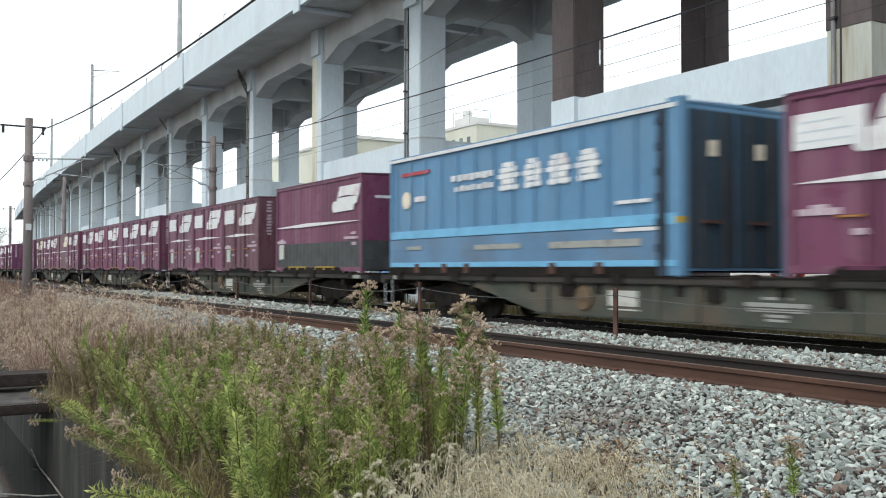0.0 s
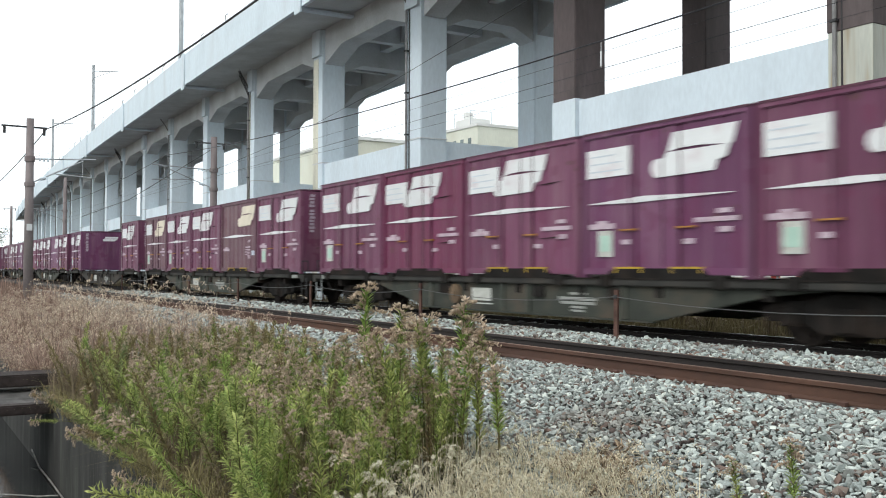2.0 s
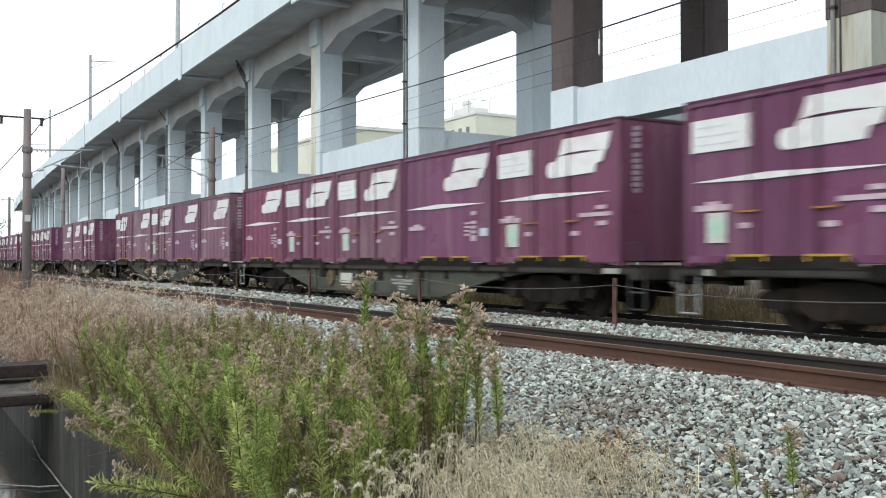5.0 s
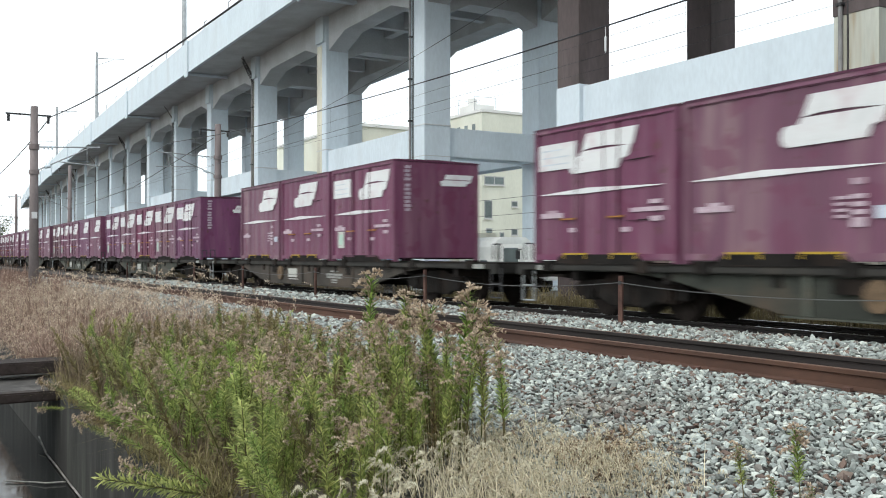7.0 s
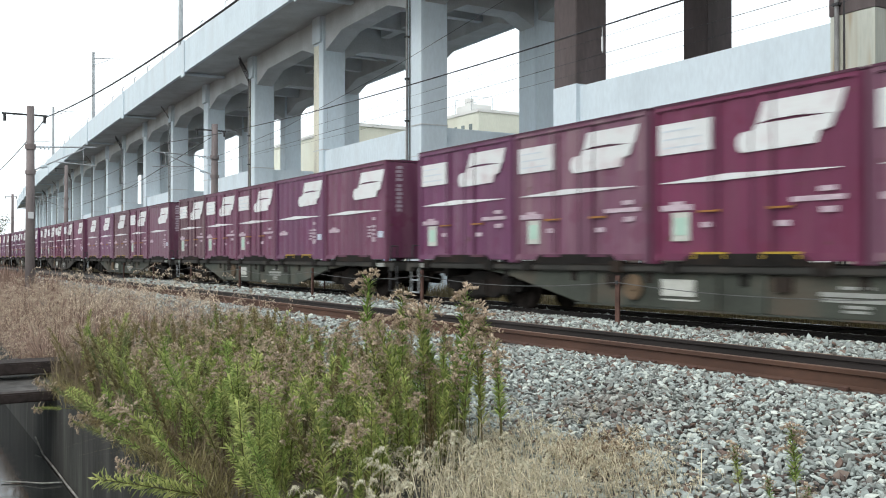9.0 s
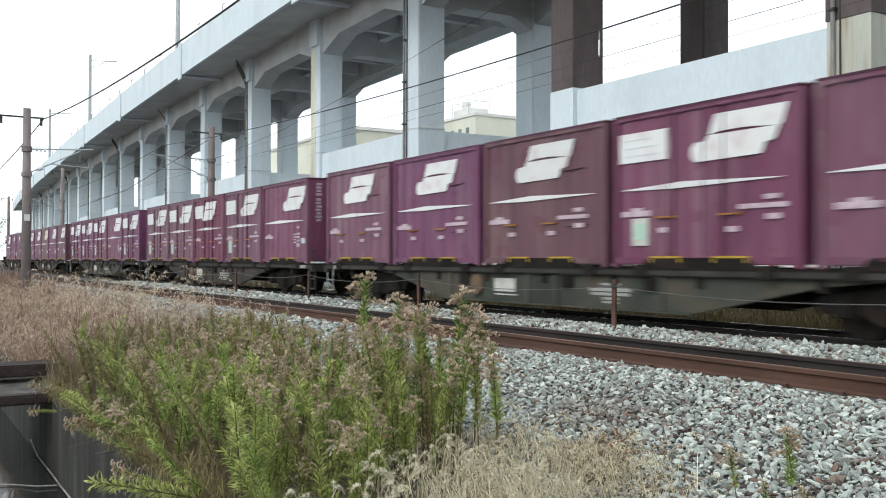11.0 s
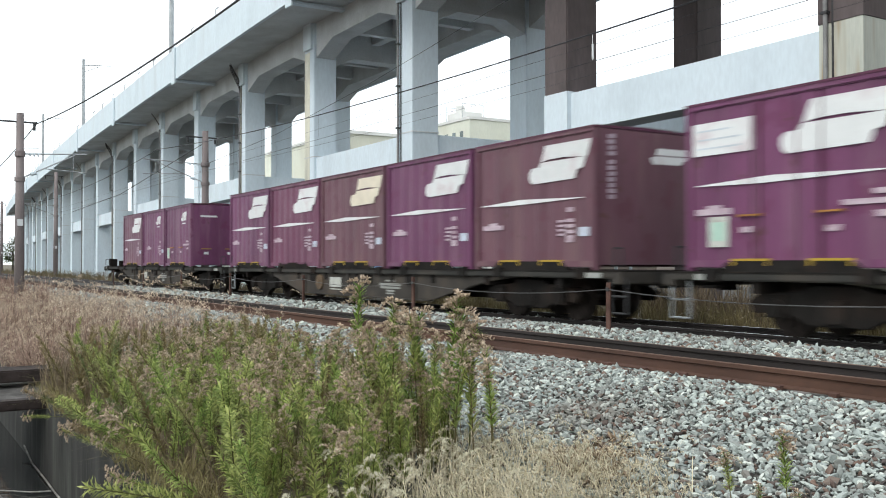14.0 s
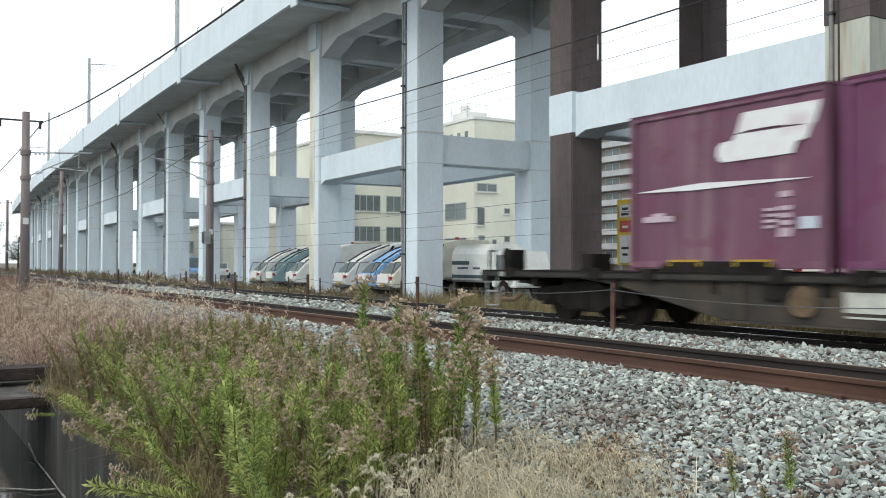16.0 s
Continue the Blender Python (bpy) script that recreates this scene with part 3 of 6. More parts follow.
VIA_MAST_X = (-60.2, -96.6, -134.5, -23.0, -172.0)
for x in VIA_MAST_X:
    y = via_y(x) - 2.35
    m = thing("viaduct_mast", "tall slim grey steel mast on the viaduct parapet", "mast", pose(x, y, 0), "masts on the viaduct")
    part("shaft", Shape().tube((0, 0, 13.2), (0, 0, 21.5), 0.17, 10, 0.13), GALV, m)
    part("bracket", Shape().box(-0.2, 0.2, -0.1, 0.2, 13.2, 14.4), GALV, m)
    part("arm", Shape().line([(0, 0, 20.9), (0, 2.6, 21.1)], 0.035).line([(0, 0, 20.2), (0, 1.6, 20.95)], 0.02), DARK_METAL, m)
for j, x in enumerate(range(-190, -30, 5)):
    y = via_y(x) - 2.42
    solo("cable_hook", Shape().line([(x, y, 14.8), (x, y, 15.25), (x + 0.15, y + 0.1, 15.35)], 0.022, 5), DARK_METAL, "thin bent metal hook on top of the parapet", "hook", "hooks along the parapet")


# ---- freight train ----
def ribbed_side(length, z0, z1, pitch, depth, y, ends=0.0):
    """Vertically ribbed wall sheet facing the camera's side, at y, ribs standing proud."""
    n = max(1, int((length - 2 * ends) / pitch))
    row = []
    x = -length / 2 + ends
    w = (length - 2 * ends) / n
    for i in range(n):
        for a, d in ((0.0, 0), (0.30, 0), (0.42, 1), (0.82, 1), (0.94, 0)):
            row.append((x + a * w, y - d * depth))
        x += w
    row.append((x, y))
    return Shape().sheet([[(a, b, z) for a, b in row] for z in (z0, z1)])


L12, WIDE, TALL = 3.715, 2.45, 2.50


def container_shell(length, paint, paint_dark, tall=TALL, pitch=0.42, label_roof=True):
    """Meshes of one box container, its origin at the middle of its bottom."""
    h, w = length / 2, WIDE / 2
    out = {}
    out["body"] = Shape().box(-h + 0.05, h - 0.05, -w + 0.055, w - 0.05, 0.12, tall - 0.05).mesh("body", paint)
    out["side_panel"] = ribbed_side(length, 0.16, tall - 0.1, pitch, 0.014, -w + 0.045, 0.11).mesh("side_panel", paint)
    out["far_panel"] = ribbed_side(length, 0.16, tall - 0.1, pitch, -0.022, w - 0.045, 0.11).mesh("side_panel", paint)
    out["corner_post"] = Shape().box(-0.06, 0.06, -0.06, 0.06, 0.0, tall - 0.037).mesh("corner_post", paint, 0.015)
    out["top_rail"] = Shape().box(-h + 0.03, h - 0.03, -0.05, 0.05, tall - 0.11, tall - 0.02).mesh("top_rail", paint, 0.015)
    out["bottom_rail"] = Shape().box(-h + 0.03, h - 0.03, -0.05, 0.05, 0.06, 0.17).mesh("bottom_rail", paint, 0.012)
    out["end_wall"] = Shape().box(-0.02, 0.02, -w + 0.08, w - 0.08, 0.1, tall - 0.05).mesh("end_wall", paint)
    out["roof"] = Shape().prism([(-w - 0.004, tall - 0.035), (w + 0.004, tall - 0.035), (w + 0.004, tall), (0, tall + 0.03), (-w - 0.004, tall)], 0, -h + 0.01, h - 0.01).mesh("roof", paint_dark)
    return out


def side_mark(points, y, name, material):
    return Shape().prism(points, 1, y - 0.006, y).mesh(name, material)


# outlines on the side, u from the container's middle, z from its bottom
PLATE = [(-1.71, 1.71), (-0.60, 1.71), (-0.60, 2.19), (-1.71, 2.19)]
EMBLEM_TOP = [(0.21, 1.985), (0.45, 2.02), (0.9, 2.025), (1.44, 1.983), (1.52, 1.99), (1.62, 2.28), (0.34, 2.28)]
EMBLEM_LOW = [(-0.10, 1.64), (-0.02, 1.60), (1.18, 1.62), (1.24, 1.77), (1.40, 1.80), (1.48, 1.984), (0.20, 1.98), (0.14, 1.90), (-0.06, 1.89), (-0.13, 1.82), (-0.14, 1.72)]
STRIPE = [(-1.66, 1.262), (-0.5, 1.235), (1.55, 1.268), (1.55, 1.276), (-0.3, 1.335), (-1.66, 1.272)]
FACE = -WIDE / 2 + 0.018
PLATE_INK = surface("faint_plate_lettering", (0.50, 0.55, 0.60), 0.6, vary=0.1, bump=0)
PALE_LABEL = surface("pale_bluish_label", (0.46, 0.50, 0.58), 0.6, vary=0.15, scale=8, bump=0)
DIM_WHITE = surface("dim_white_code", (0.38, 0.31, 0.36), 0.6, vary=0.15, bump=0)


def code_column():
    """A column of small blocks, for the code that runs down an end wall."""
    s = Shape()
    for k in range(11):
        z = 0.52 - 0.1 * k - 0.05 * (k > 3)
        s.box(0, 0.008, -0.07 - 0.02 * (k % 2), 0.07 + 0.02 * (k % 3 == 0), z, z + 0.07)
    return s


MARKS = {
    "white_plate": side_mark(PLATE, FACE, "white_plate", WHITE),
    "emblem": Shape().prism(EMBLEM_TOP, 1, FACE - 0.006, FACE).prism(EMBLEM_LOW, 1, FACE - 0.006, FACE).mesh("emblem", WHITE),
    "aged_emblem": Shape().prism(EMBLEM_TOP, 1, FACE - 0.006, FACE).prism(EMBLEM_LOW, 1, FACE - 0.006, FACE).mesh("emblem", CREAM),
    "plate_line": Shape().box(-1.62, -0.82, FACE - 0.009, FACE - 0.004, 1.80, 1.825).box(-1.62, -0.82, FACE - 0.009, FACE - 0.004, 1.93, 1.955).box(-1.62, -1.0, FACE - 0.009, FACE - 0.004, 2.06, 2.085).mesh("plate_line", PLATE_INK),
    "stripe": side_mark(STRIPE, FACE, "stripe", WHITE),
    "code_bar": Shape().box(0.78, 1.62, FACE - 0.005, FACE, 0.86, 0.93).box(1.22, 1.48, FACE - 0.005, FACE, 0.98, 1.05).box(1.25, 1.5, FACE - 0.005, FACE, 0.70, 0.78).mesh("code_bar", CODE),
    "code_block": Shape().box(0.82, 1.02, FACE - 0.005, FACE, 0.62, 0.66).box(0.82, 1.02, FACE - 0.005, FACE, 0.70, 0.74).box(0.82, 1.02, FACE - 0.005, FACE, 0.78, 0.82).box(0.82, 1.02, FACE - 0.005, FACE, 0.86, 0.90).box(1.06, 1.27, FACE - 0.005, FACE, 0.5, 0.62).box(1.06, 1.27, FACE - 0.005, FACE, 0.66, 0.72).box(1.06, 1.27, FACE - 0.005, FACE, 0.76, 0.82).box(1.06, 1.27, FACE - 0.005, FACE, 0.86, 0.92).box(1.08, 1.26, FACE - 0.005, FACE, 1.04, 1.12).mesh("code_block", CODE),
    "name_bar": Shape().box(-1.66, -1.0, FACE - 0.005, FACE, 0.83, 0.92).box(-1.45, -1.18, FACE - 0.005, FACE, 0.92, 0.97).mesh("name_bar", CODE),
    "sticker": Shape().box(-1.42, -1.05, FACE - 0.008, FACE, 0.36, 0.80).mesh("sticker", STENCIL),
    "sticker_field": Shape().box(-1.36, -1.11, FACE - 0.012, FACE - 0.004, 0.45, 0.72).mesh("sticker_field", TEAL),
    "small_label": Shape().box(-0.11, 0.11, FACE - 0.006, FACE, -0.04, 0.04).mesh("small_label", CODE),
    "side_label": Shape().box(1.40, 1.68, FACE - 0.006, FACE, 0.60, 0.76).mesh("side_label", PALE_LABEL),
    "handle": Shape().box(-0.2, 0.2, FACE - 0.03, FACE, -0.012, 0.012).box(-0.2, -0.17, FACE - 0.03, FACE + 0.02, -0.02, 0.02).box(0.17, 0.2, FACE - 0.03, FACE + 0.02, -0.02, 0.02).mesh("handle", ORANGE),
    "fork_pocket": Shape().box(-0.32, 0.32, -WIDE / 2 - 0.008, -WIDE / 2 + 0.04, 0.158, 0.19).box(-0.32, -0.28, -WIDE / 2 - 0.007, -WIDE / 2 + 0.04, 0.09, 0.15).box(0.28, 0.32, -WIDE / 2 - 0.007, -WIDE / 2 + 0.04, 0.09, 0.15).mesh("fork_pocket", YELLOW),
    "slash": Shape().prism([(0.55, 0.0), (1.0, 0.018), (1.35, 0.03), (1.0, -0.006)], 1, FACE - 0.004, FACE + 0.004).mesh("slash", UNDER),
    "dull_pocket": Shape().box(-0.26, 0.26, -WIDE / 2 - 0.008, -WIDE / 2 + 0.04, 0.115, 0.165).mesh("fork_pocket", MAROON_DARK),
    # near-black sheet before the bottom rail: painted shade of the container's open foot
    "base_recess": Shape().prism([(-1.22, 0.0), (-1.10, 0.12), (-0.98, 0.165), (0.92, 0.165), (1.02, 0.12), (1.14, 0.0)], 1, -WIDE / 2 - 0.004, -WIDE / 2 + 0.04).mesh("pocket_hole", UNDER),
    "door_post": Shape().box(-0.014, 0.014, -WIDE / 2 + 0.012, -WIDE / 2 + 0.06, 0.16, TALL - 0.1).mesh("door_post", MAROON_DARK, 0.01),
    "lock_rod": Shape().tube((0, -WIDE / 2 + 0.005, 0.2), (0, -WIDE / 2 + 0.005, TALL - 0.15), 0.009, 6).mesh("lock_rod", MAROON_DARK),
    "end_code": code_column().mesh("end_code", DIM_WHITE),
    "end_emblem": Shape().prism([(-0.48, -0.02), (-0.42, -0.13), (0.28, -0.12), (0.32, -0.05), (0.42, -0.03), (0.44, 0.02), (-0.34, 0.02)], 0, 0, 0.008).prism([(-0.36, 0.04), (0.45, 0.04), (0.49, 0.16), (-0.30, 0.16)], 0, 0, 0.008).mesh("end_emblem", WHITE),
    "end_bar": Shape().box(0, 0.008, -0.33, 0.33, -0.035, 0.035).mesh("end_bar", WHITE),
    "square_emblem": Shape().prism([(0.45, 1.92), (0.60, 1.84), (0.84, 1.84), (0.88, 2.16), (0.70, 2.16), (0.66, 1.96), (0.52, 1.98)], 1, FACE - 0.006, FACE).prism([(0.90, 1.86), (1.20, 1.86), (1.14, 2.0), (1.24, 2.05), (1.24, 2.2), (0.90, 2.2)], 1, FACE - 0.006, FACE).box(0.66, 1.06, FACE - 0.006, FACE, 1.72, 1.77).mesh("emblem", WHITE),
}
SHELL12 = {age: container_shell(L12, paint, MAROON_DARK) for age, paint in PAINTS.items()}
wagons = []
TRAIN = []   # (thing, place along the train, y, z)
TRAIN_Y, FLOOR = 11.635, 1.02


def base_container(name, label, shell, length, group, tall=TALL):
    c = thing(name, label, "container", group=group)
    h, w = length / 2, WIDE / 2
    part("body", shell["body"], None, c)
    part("side_panel", shell["side_panel"], None, c)
    part("side_panel", shell["far_panel"], None, c)
    for sx in (-1, 1):
        part("end_wall", shell["end_wall"], None, c, at=pose(sx * (h - 0.035), 0, 0))
        for sy in (-1, 1):
            part("corner_post", shell["corner_post"], None, c, at=pose(sx * (h - 0.062), sy * (w - 0.062), 0))
    for sy in (-1, 1):
        part("top_rail", shell["top_rail"], None, c, at=pose(0, sy * (w - 0.055), 0))
        part("bottom_rail", shell["bottom_rail"], None, c, at=pose(0, sy * (w - 0.053), 0))
    part("roof", shell["roof"], None, c)
    return c


pocket_rng = random.Random(5)


def freight_container(style, end, age="u", bright=0.3):
    """style: p with white plate and emblem, q the same with the emblem close to the plate, y with a yellowed emblem, e emblem alone, h the same with handles, c aged emblem, s square emblem; end: code, emblem or bar on the front wall."""
    label = {"p": "maroon steel freight container with white plate and emblem", "e": "maroon steel freight container with white emblem and stripe",
             "c": "faded maroon freight container with yellowed emblem", "s": "clean maroon freight container with small white emblem", "q": "maroon steel freight container with white plate close to emblem",
             "y": "maroon steel freight container with white plate and yellowed emblem", "h": "maroon steel freight container with emblem and orange handles"}[style]
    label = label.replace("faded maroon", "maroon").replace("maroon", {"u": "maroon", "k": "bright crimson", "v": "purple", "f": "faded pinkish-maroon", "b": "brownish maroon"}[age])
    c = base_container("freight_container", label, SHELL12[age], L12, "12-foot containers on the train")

    def mark(key, dx=0.0, dz=0.0, dy=0.0):
        return part(MARKS[key].name.split(".")[0], MARKS[key], None, c, at=pose(dx, dy, dz))

    doored = style in "pqy"
    if doored:
        mark("white_plate")
        mark("plate_line")["kind"] = "stuff"
    mark({"c": "aged_emblem", "y": "aged_emblem", "s": "square_emblem"}.get(style, "emblem"), {"q": -0.68, "e": 0.12, "c": 0.12, "h": -0.62}.get(style, 0.0))
    if style in "qh":
        for dx, dz in ((0.0, 1.72), (0.1, 0.72)):
            mark("slash", dx, dz)
    if style != "s":
        mark("stripe")
    if style == "s" and end == "bar":
        mark("code_bar")["kind"] = "stuff"
        mark("sticker", -0.15)
        mark("sticker_field", -0.15)
        for dx in (-0.85, 0.4):
            mark("handle", dx, 0.80)
            mark("small_label", dx + 0.05, 0.62)
    elif style == "h":
        mark("code_bar", -0.25)["kind"] = "stuff"
        mark("name_bar")
        for dx in (-0.95, 0.28):
            mark("handle", dx, 0.80)
            mark("small_label", dx + 0.05, 0.62)
    elif doored:
        for dx in (-0.5, 0.46):
            mark("door_post", dx)
        mark("code_bar")["kind"] = "stuff"
        mark("name_bar")
        if style != "q":
            mark("sticker")
            mark("sticker_field")
        for dx in (-0.85, 0.42) if style == "q" else (-0.67, 0.61):
            mark("handle", dx, 0.80)
        for dx, dz in ((-0.72, 0.60), (0.66, 0.58)):
            mark("small_label", dx, dz)
        for dx in (-0.62, 0.5, 0.12):
            mark("lock_rod", dx)
    else:
        mark("side_label")
        mark("code_block")["kind"] = "stuff"
        mark("name_bar", 0.1 if style != "s" else 0.6, -0.05)
    dull = pocket_rng.random() > bright
    for dx in (-0.66, 0.62):
        mark("dull_pocket" if dull else "fork_pocket", dx)
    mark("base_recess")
    if end not in ("plain", "bar"):
        part("end_code", MARKS["end_code"], None, c, at=pose(L12 / 2 - 0.012, -0.85, 1.77))["kind"] = "stuff"
    if end == "emblem":
        part("end_emblem", MARKS["end_emblem"], None, c, at=pose(L12 / 2 - 0.012, 0.55, 2.02))
    if end == "bar":
        part("end_bar", MARKS["end_bar"], None, c, at=pose(L12 / 2 - 0.012, -0.5, 2.0))
        part("end_bar", MARKS["end_bar"], None, c, at=pose(L12 / 2 - 0.012, 0.75, 2.05))
        if style == "s":
            st = part("sticker", Shape().box(0, 0.01, -0.16, 0.16, -0.24, 0.24), WHITE, c, at=pose(L12 / 2 - 0.012, 0.8, 1.2))
            part("sticker_field", Shape().box(0.008, 0.014, -0.11, 0.11, -0.18, 0.14), TEAL, st)
            for dy in (-0.6, 0.35):
                part("handle", Shape().box(0, 0.03, -0.2, 0.2, -0.012, 0.012), YELLOW, c, at=pose(L12 / 2 - 0.012, dy, 0.72))
                part("small_label", Shape().box(0, 0.008, -0.09, 0.09, -0.05, 0.05), WHITE, c, at=pose(L12 / 2 - 0.012, dy, 0.55))
    return c


BRAKE_PAINT = surface("rusty_ochre_paint", (0.12, 0.082, 0.05), 0.8, vary=0.4, scale=4, bump=0.2)


def wagon(steel=STEEL):
    """A flat container wagon on two bogies; its origin in the middle, at rail height."""
    w = thing("container_wagon", "grimy grey-green flat container wagon on two bogies" if steel is STEEL else "rust-dusted brown-grey flat container wagon on two bogies", "railway wagon", group="wagons of the train")
    half = 9.9
    part("deck_frame", Shape().box(-half, half, -1.26, -1.06, 0.79, 0.905).box(-half, half, 1.06, 1.26, 0.79, 0.905).box(-half, -half + 0.25, -1.26, 1.26, 0.70, 0.905).box(half - 0.25, half, -1.26, 1.26, 0.70, 0.905), DECK, w, bevel=0.02)
    part("deck_plate", Shape().box(-half + 0.05, half - 0.05, -1.255, 1.255, 0.905, 0.925), UNDER, w)
    belly = [(-6.9, 0.79), (-5.9, 0.69), (-3.8, 0.26), (-3.6, 0.235), (3.6, 0.235), (3.8, 0.26), (5.9, 0.69), (6.9, 0.79)]
    for y in (-1.18, 1.10):
        part("side_sill", Shape().prism(belly, 1, y, y + 0.08), steel, w, "fish-bellied side girder", bevel=0.01)
    part("centre_sill", Shape().prism([(-9.6, 0.82), (-6.4, 0.60), (-5, 0.46), (5, 0.46), (6.4, 0.60), (9.6, 0.82)], 1, -0.25, 0.25), UNDER, w)
    for x in (-8.2, -5.9, -3.8, -1.9, 0, 1.9, 3.8, 5.9, 8.2):
        part("cross_member", Shape().box(x - 0.07, x + 0.07, -1.2, 1.2, 0.62, 0.84), UNDER, w)
    for x in (-8.9, -6.4, -5.1, -2.6, -1.35, 1.35, 2.6, 5.1, 6.4, 8.9):
        part("lashing_block", Shape().box(x - 0.13, x + 0.13, -1.29, -1.12, 0.78, 0.97), UNDER, w)
    part("stencil_panel", Shape().box(-1.65, -0.95, -1.188, -1.181, 0.43, 0.69).box(-1.62, -0.9, -1.188, -1.181, 0.36, 0.385), STENCIL, w, "white stencilled panel")
    part("stencil_panel", Shape().box(1.25, 2.3, -1.188, -1.181, 0.52, 0.58).box(1.3, 2.26, -1.188, -1.181, 0.45, 0.50).box(1.55, 2.02, -1.188, -1.181, 0.62, 0.66).box(1.6, 1.98, -1.188, -1.181, 0.38, 0.42).box(1.6, 1.96, -1.188, -1.181, 0.32, 0.355), FADED, w, "faded stencilled lines")
    for x in (-3.3, -0.5, 0.35, 3.0):
        part("girder_stiffener", Shape().box(x - 0.05, x + 0.05, -1.225, -1.178, 0.25, 0.79), steel, w)
    for x, l in ((-2.9, 0.5), (0.55, 0.28), (2.65, 0.3)):
        part("girder_bracket", Shape().box(x, x + l, -1.235, -1.178, 0.56, 0.76), UNDER, w)
    for y in (-1.2, 1.18):
        part("bottom_flange", Shape().box(-3.7, 3.7, y - 0.05, y + 0.07, 0.215, 0.24), steel, w)
    for x in (-9.2, 9.0):
        part("end_plate", Shape().box(x, x + 0.42, -1.278, -1.262, 0.80, 0.89), FADED, w, "small white plate")
    part("brake_wheel", Shape().tube((-2.25, -1.24, 0.55), (-2.25, -1.19, 0.55), 0.21, 22).tube((-2.25, -1.26, 0.55), (-2.25, -1.235, 0.55), 0.07, 10), BRAKE_PAINT, w, "rust-stained round brake wheel")
    part("air_tank", Shape().tube((-3.6, -0.75, 0.42), (-2.2, -0.75, 0.42), 0.2, 14), UNDER, w, smooth=False)
    part("brake_box", Shape().box(0.6, 1.3, -0.95, -0.5, 0.3, 0.7), UNDER, w, bevel=0.02)
    for x in (-9.75, 9.6):
        step = Shape().line([(x, -1.2, 0.82), (x, -1.2, 0.22), (x + 0.36, -1.2, 0.22), (x + 0.36, -1.2, 0.82)], 0.018).line([(x, -1.2, 0.5), (x + 0.36, -1.2, 0.5)], 0.018)
        part("shunter_step", step, GALV if x < 0 else DARK_METAL, w)
        for gy in (-1.22, 1.22):
            part("grab_rail", Shape().line([(x + 0.1, gy, 0.99), (x + 0.1, gy, 1.3), (x + 0.1, gy * 0.86, 1.3), (x + 0.1, gy * 0.86, 0.99)], 0.015), DARK_METAL, w)
    for x in (-1, 1):
        part("coupler", Shape().box(x * 9.8 if x < 0 else 9.8 - 0.2, x * 9.8 + 0.2 if x < 0 else 9.8, -0.14, 0.14, 0.62, 0.86).box(min(x * 9.8, x * 10.22), max(x * 9.8, x * 10.22), -0.09, 0.12, 0.64, 0.86), UNDER, w)
        part("air_hose", Shape().line([(x * 9.9, -0.5, 0.72), (x * 10.1, -0.5, 0.5), (x * 10.22, -0.48, 0.45)], 0.025), UNDER, w)
    return w


SIDE_FRAME = [(-1.45, 0.50), (-1.25, 0.62), (-0.55, 0.66), (-0.35, 0.74), (0.35, 0.74), (0.55, 0.66), (1.25, 0.62), (1.45, 0.50), (1.35, 0.34), (0.8, 0.36), (0.45, 0.20), (-0.45, 0.20), (-0.8, 0.36), (-1.35, 0.34)]
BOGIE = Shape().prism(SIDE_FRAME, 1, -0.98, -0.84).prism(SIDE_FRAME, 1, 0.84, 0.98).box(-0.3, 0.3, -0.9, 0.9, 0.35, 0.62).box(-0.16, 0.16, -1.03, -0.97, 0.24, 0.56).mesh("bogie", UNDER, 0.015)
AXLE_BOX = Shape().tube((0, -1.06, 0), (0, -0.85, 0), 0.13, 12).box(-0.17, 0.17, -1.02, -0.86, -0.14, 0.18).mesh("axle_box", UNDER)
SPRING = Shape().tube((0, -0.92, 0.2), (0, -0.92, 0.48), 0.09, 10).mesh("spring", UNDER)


def wheel_shape():
    s = Shape()
    for y in (-1, 1):
        s.tube((0, y * 0.50, 0), (0, y * 0.60, 0), 0.455 * 0.945, 28)
        s.tube((0, y * 0.47, 0), (0, y * 0.50, 0), 0.455, 28)
        s.tube((0, y * 0.60, 0), (0, y * 0.66, 0), 0.13, 12)
        for a in range(3):
            t = 2 * math.pi * a / 3
            s.tube((0.24 * math.cos(t), y * 0.595, 0.24 * math.sin(t)), (0.24 * math.cos(t), y * 0.612, 0.24 * math.sin(t)), 0.07, 8)
    s.tube((0, -0.95, 0), (0, 0.95, 0), 0.07, 12)
    return s


WHEELSET = wheel_shape().mesh("wheelset", TREAD)
WHEELS = {-1: [], 1: []}


def dress_wagon(w):
    for x in (-7.05, 7.05):
        b = part("bogie", BOGIE, None, w, "two-axle bogie", at=pose(x, 0, 0))
        for sx in (-1, 1):
            WHEELS[sx].append(part("wheelset", WHEELSET, None, b, "pair of worn steel wheels", at=pose(sx * 0.95, 0, 0.43)))
            part("axle_box", AXLE_BOX, None, b, at=pose(sx * 0.95, 0, 0.43))
            part("spring", SPRING, None, b, at=pose(sx * 0.2, 0, 0.02))


# joints between wagons, along the train from its head; and the loads: left end, right end, style, end wall
JOINTS = [-0.05, -20.5, -41.0, -61.4, -81.9, -102.4, -122.85, -143.3, -163.75, -184.2, -204.6, -225.3, -245.75, -266.6, -287.2, -307.6]
for k, (a, b) in enumerate(zip(JOINTS, JOINTS[1:])):
    w = wagon(STEEL_BROWN if k in (4, 7, 11, 13, 14) else STEEL)
    dress_wagon(w)
    wagons.append(w)
    TRAIN.append((w, (a + b) / 2, TRAIN_Y, HEAD))


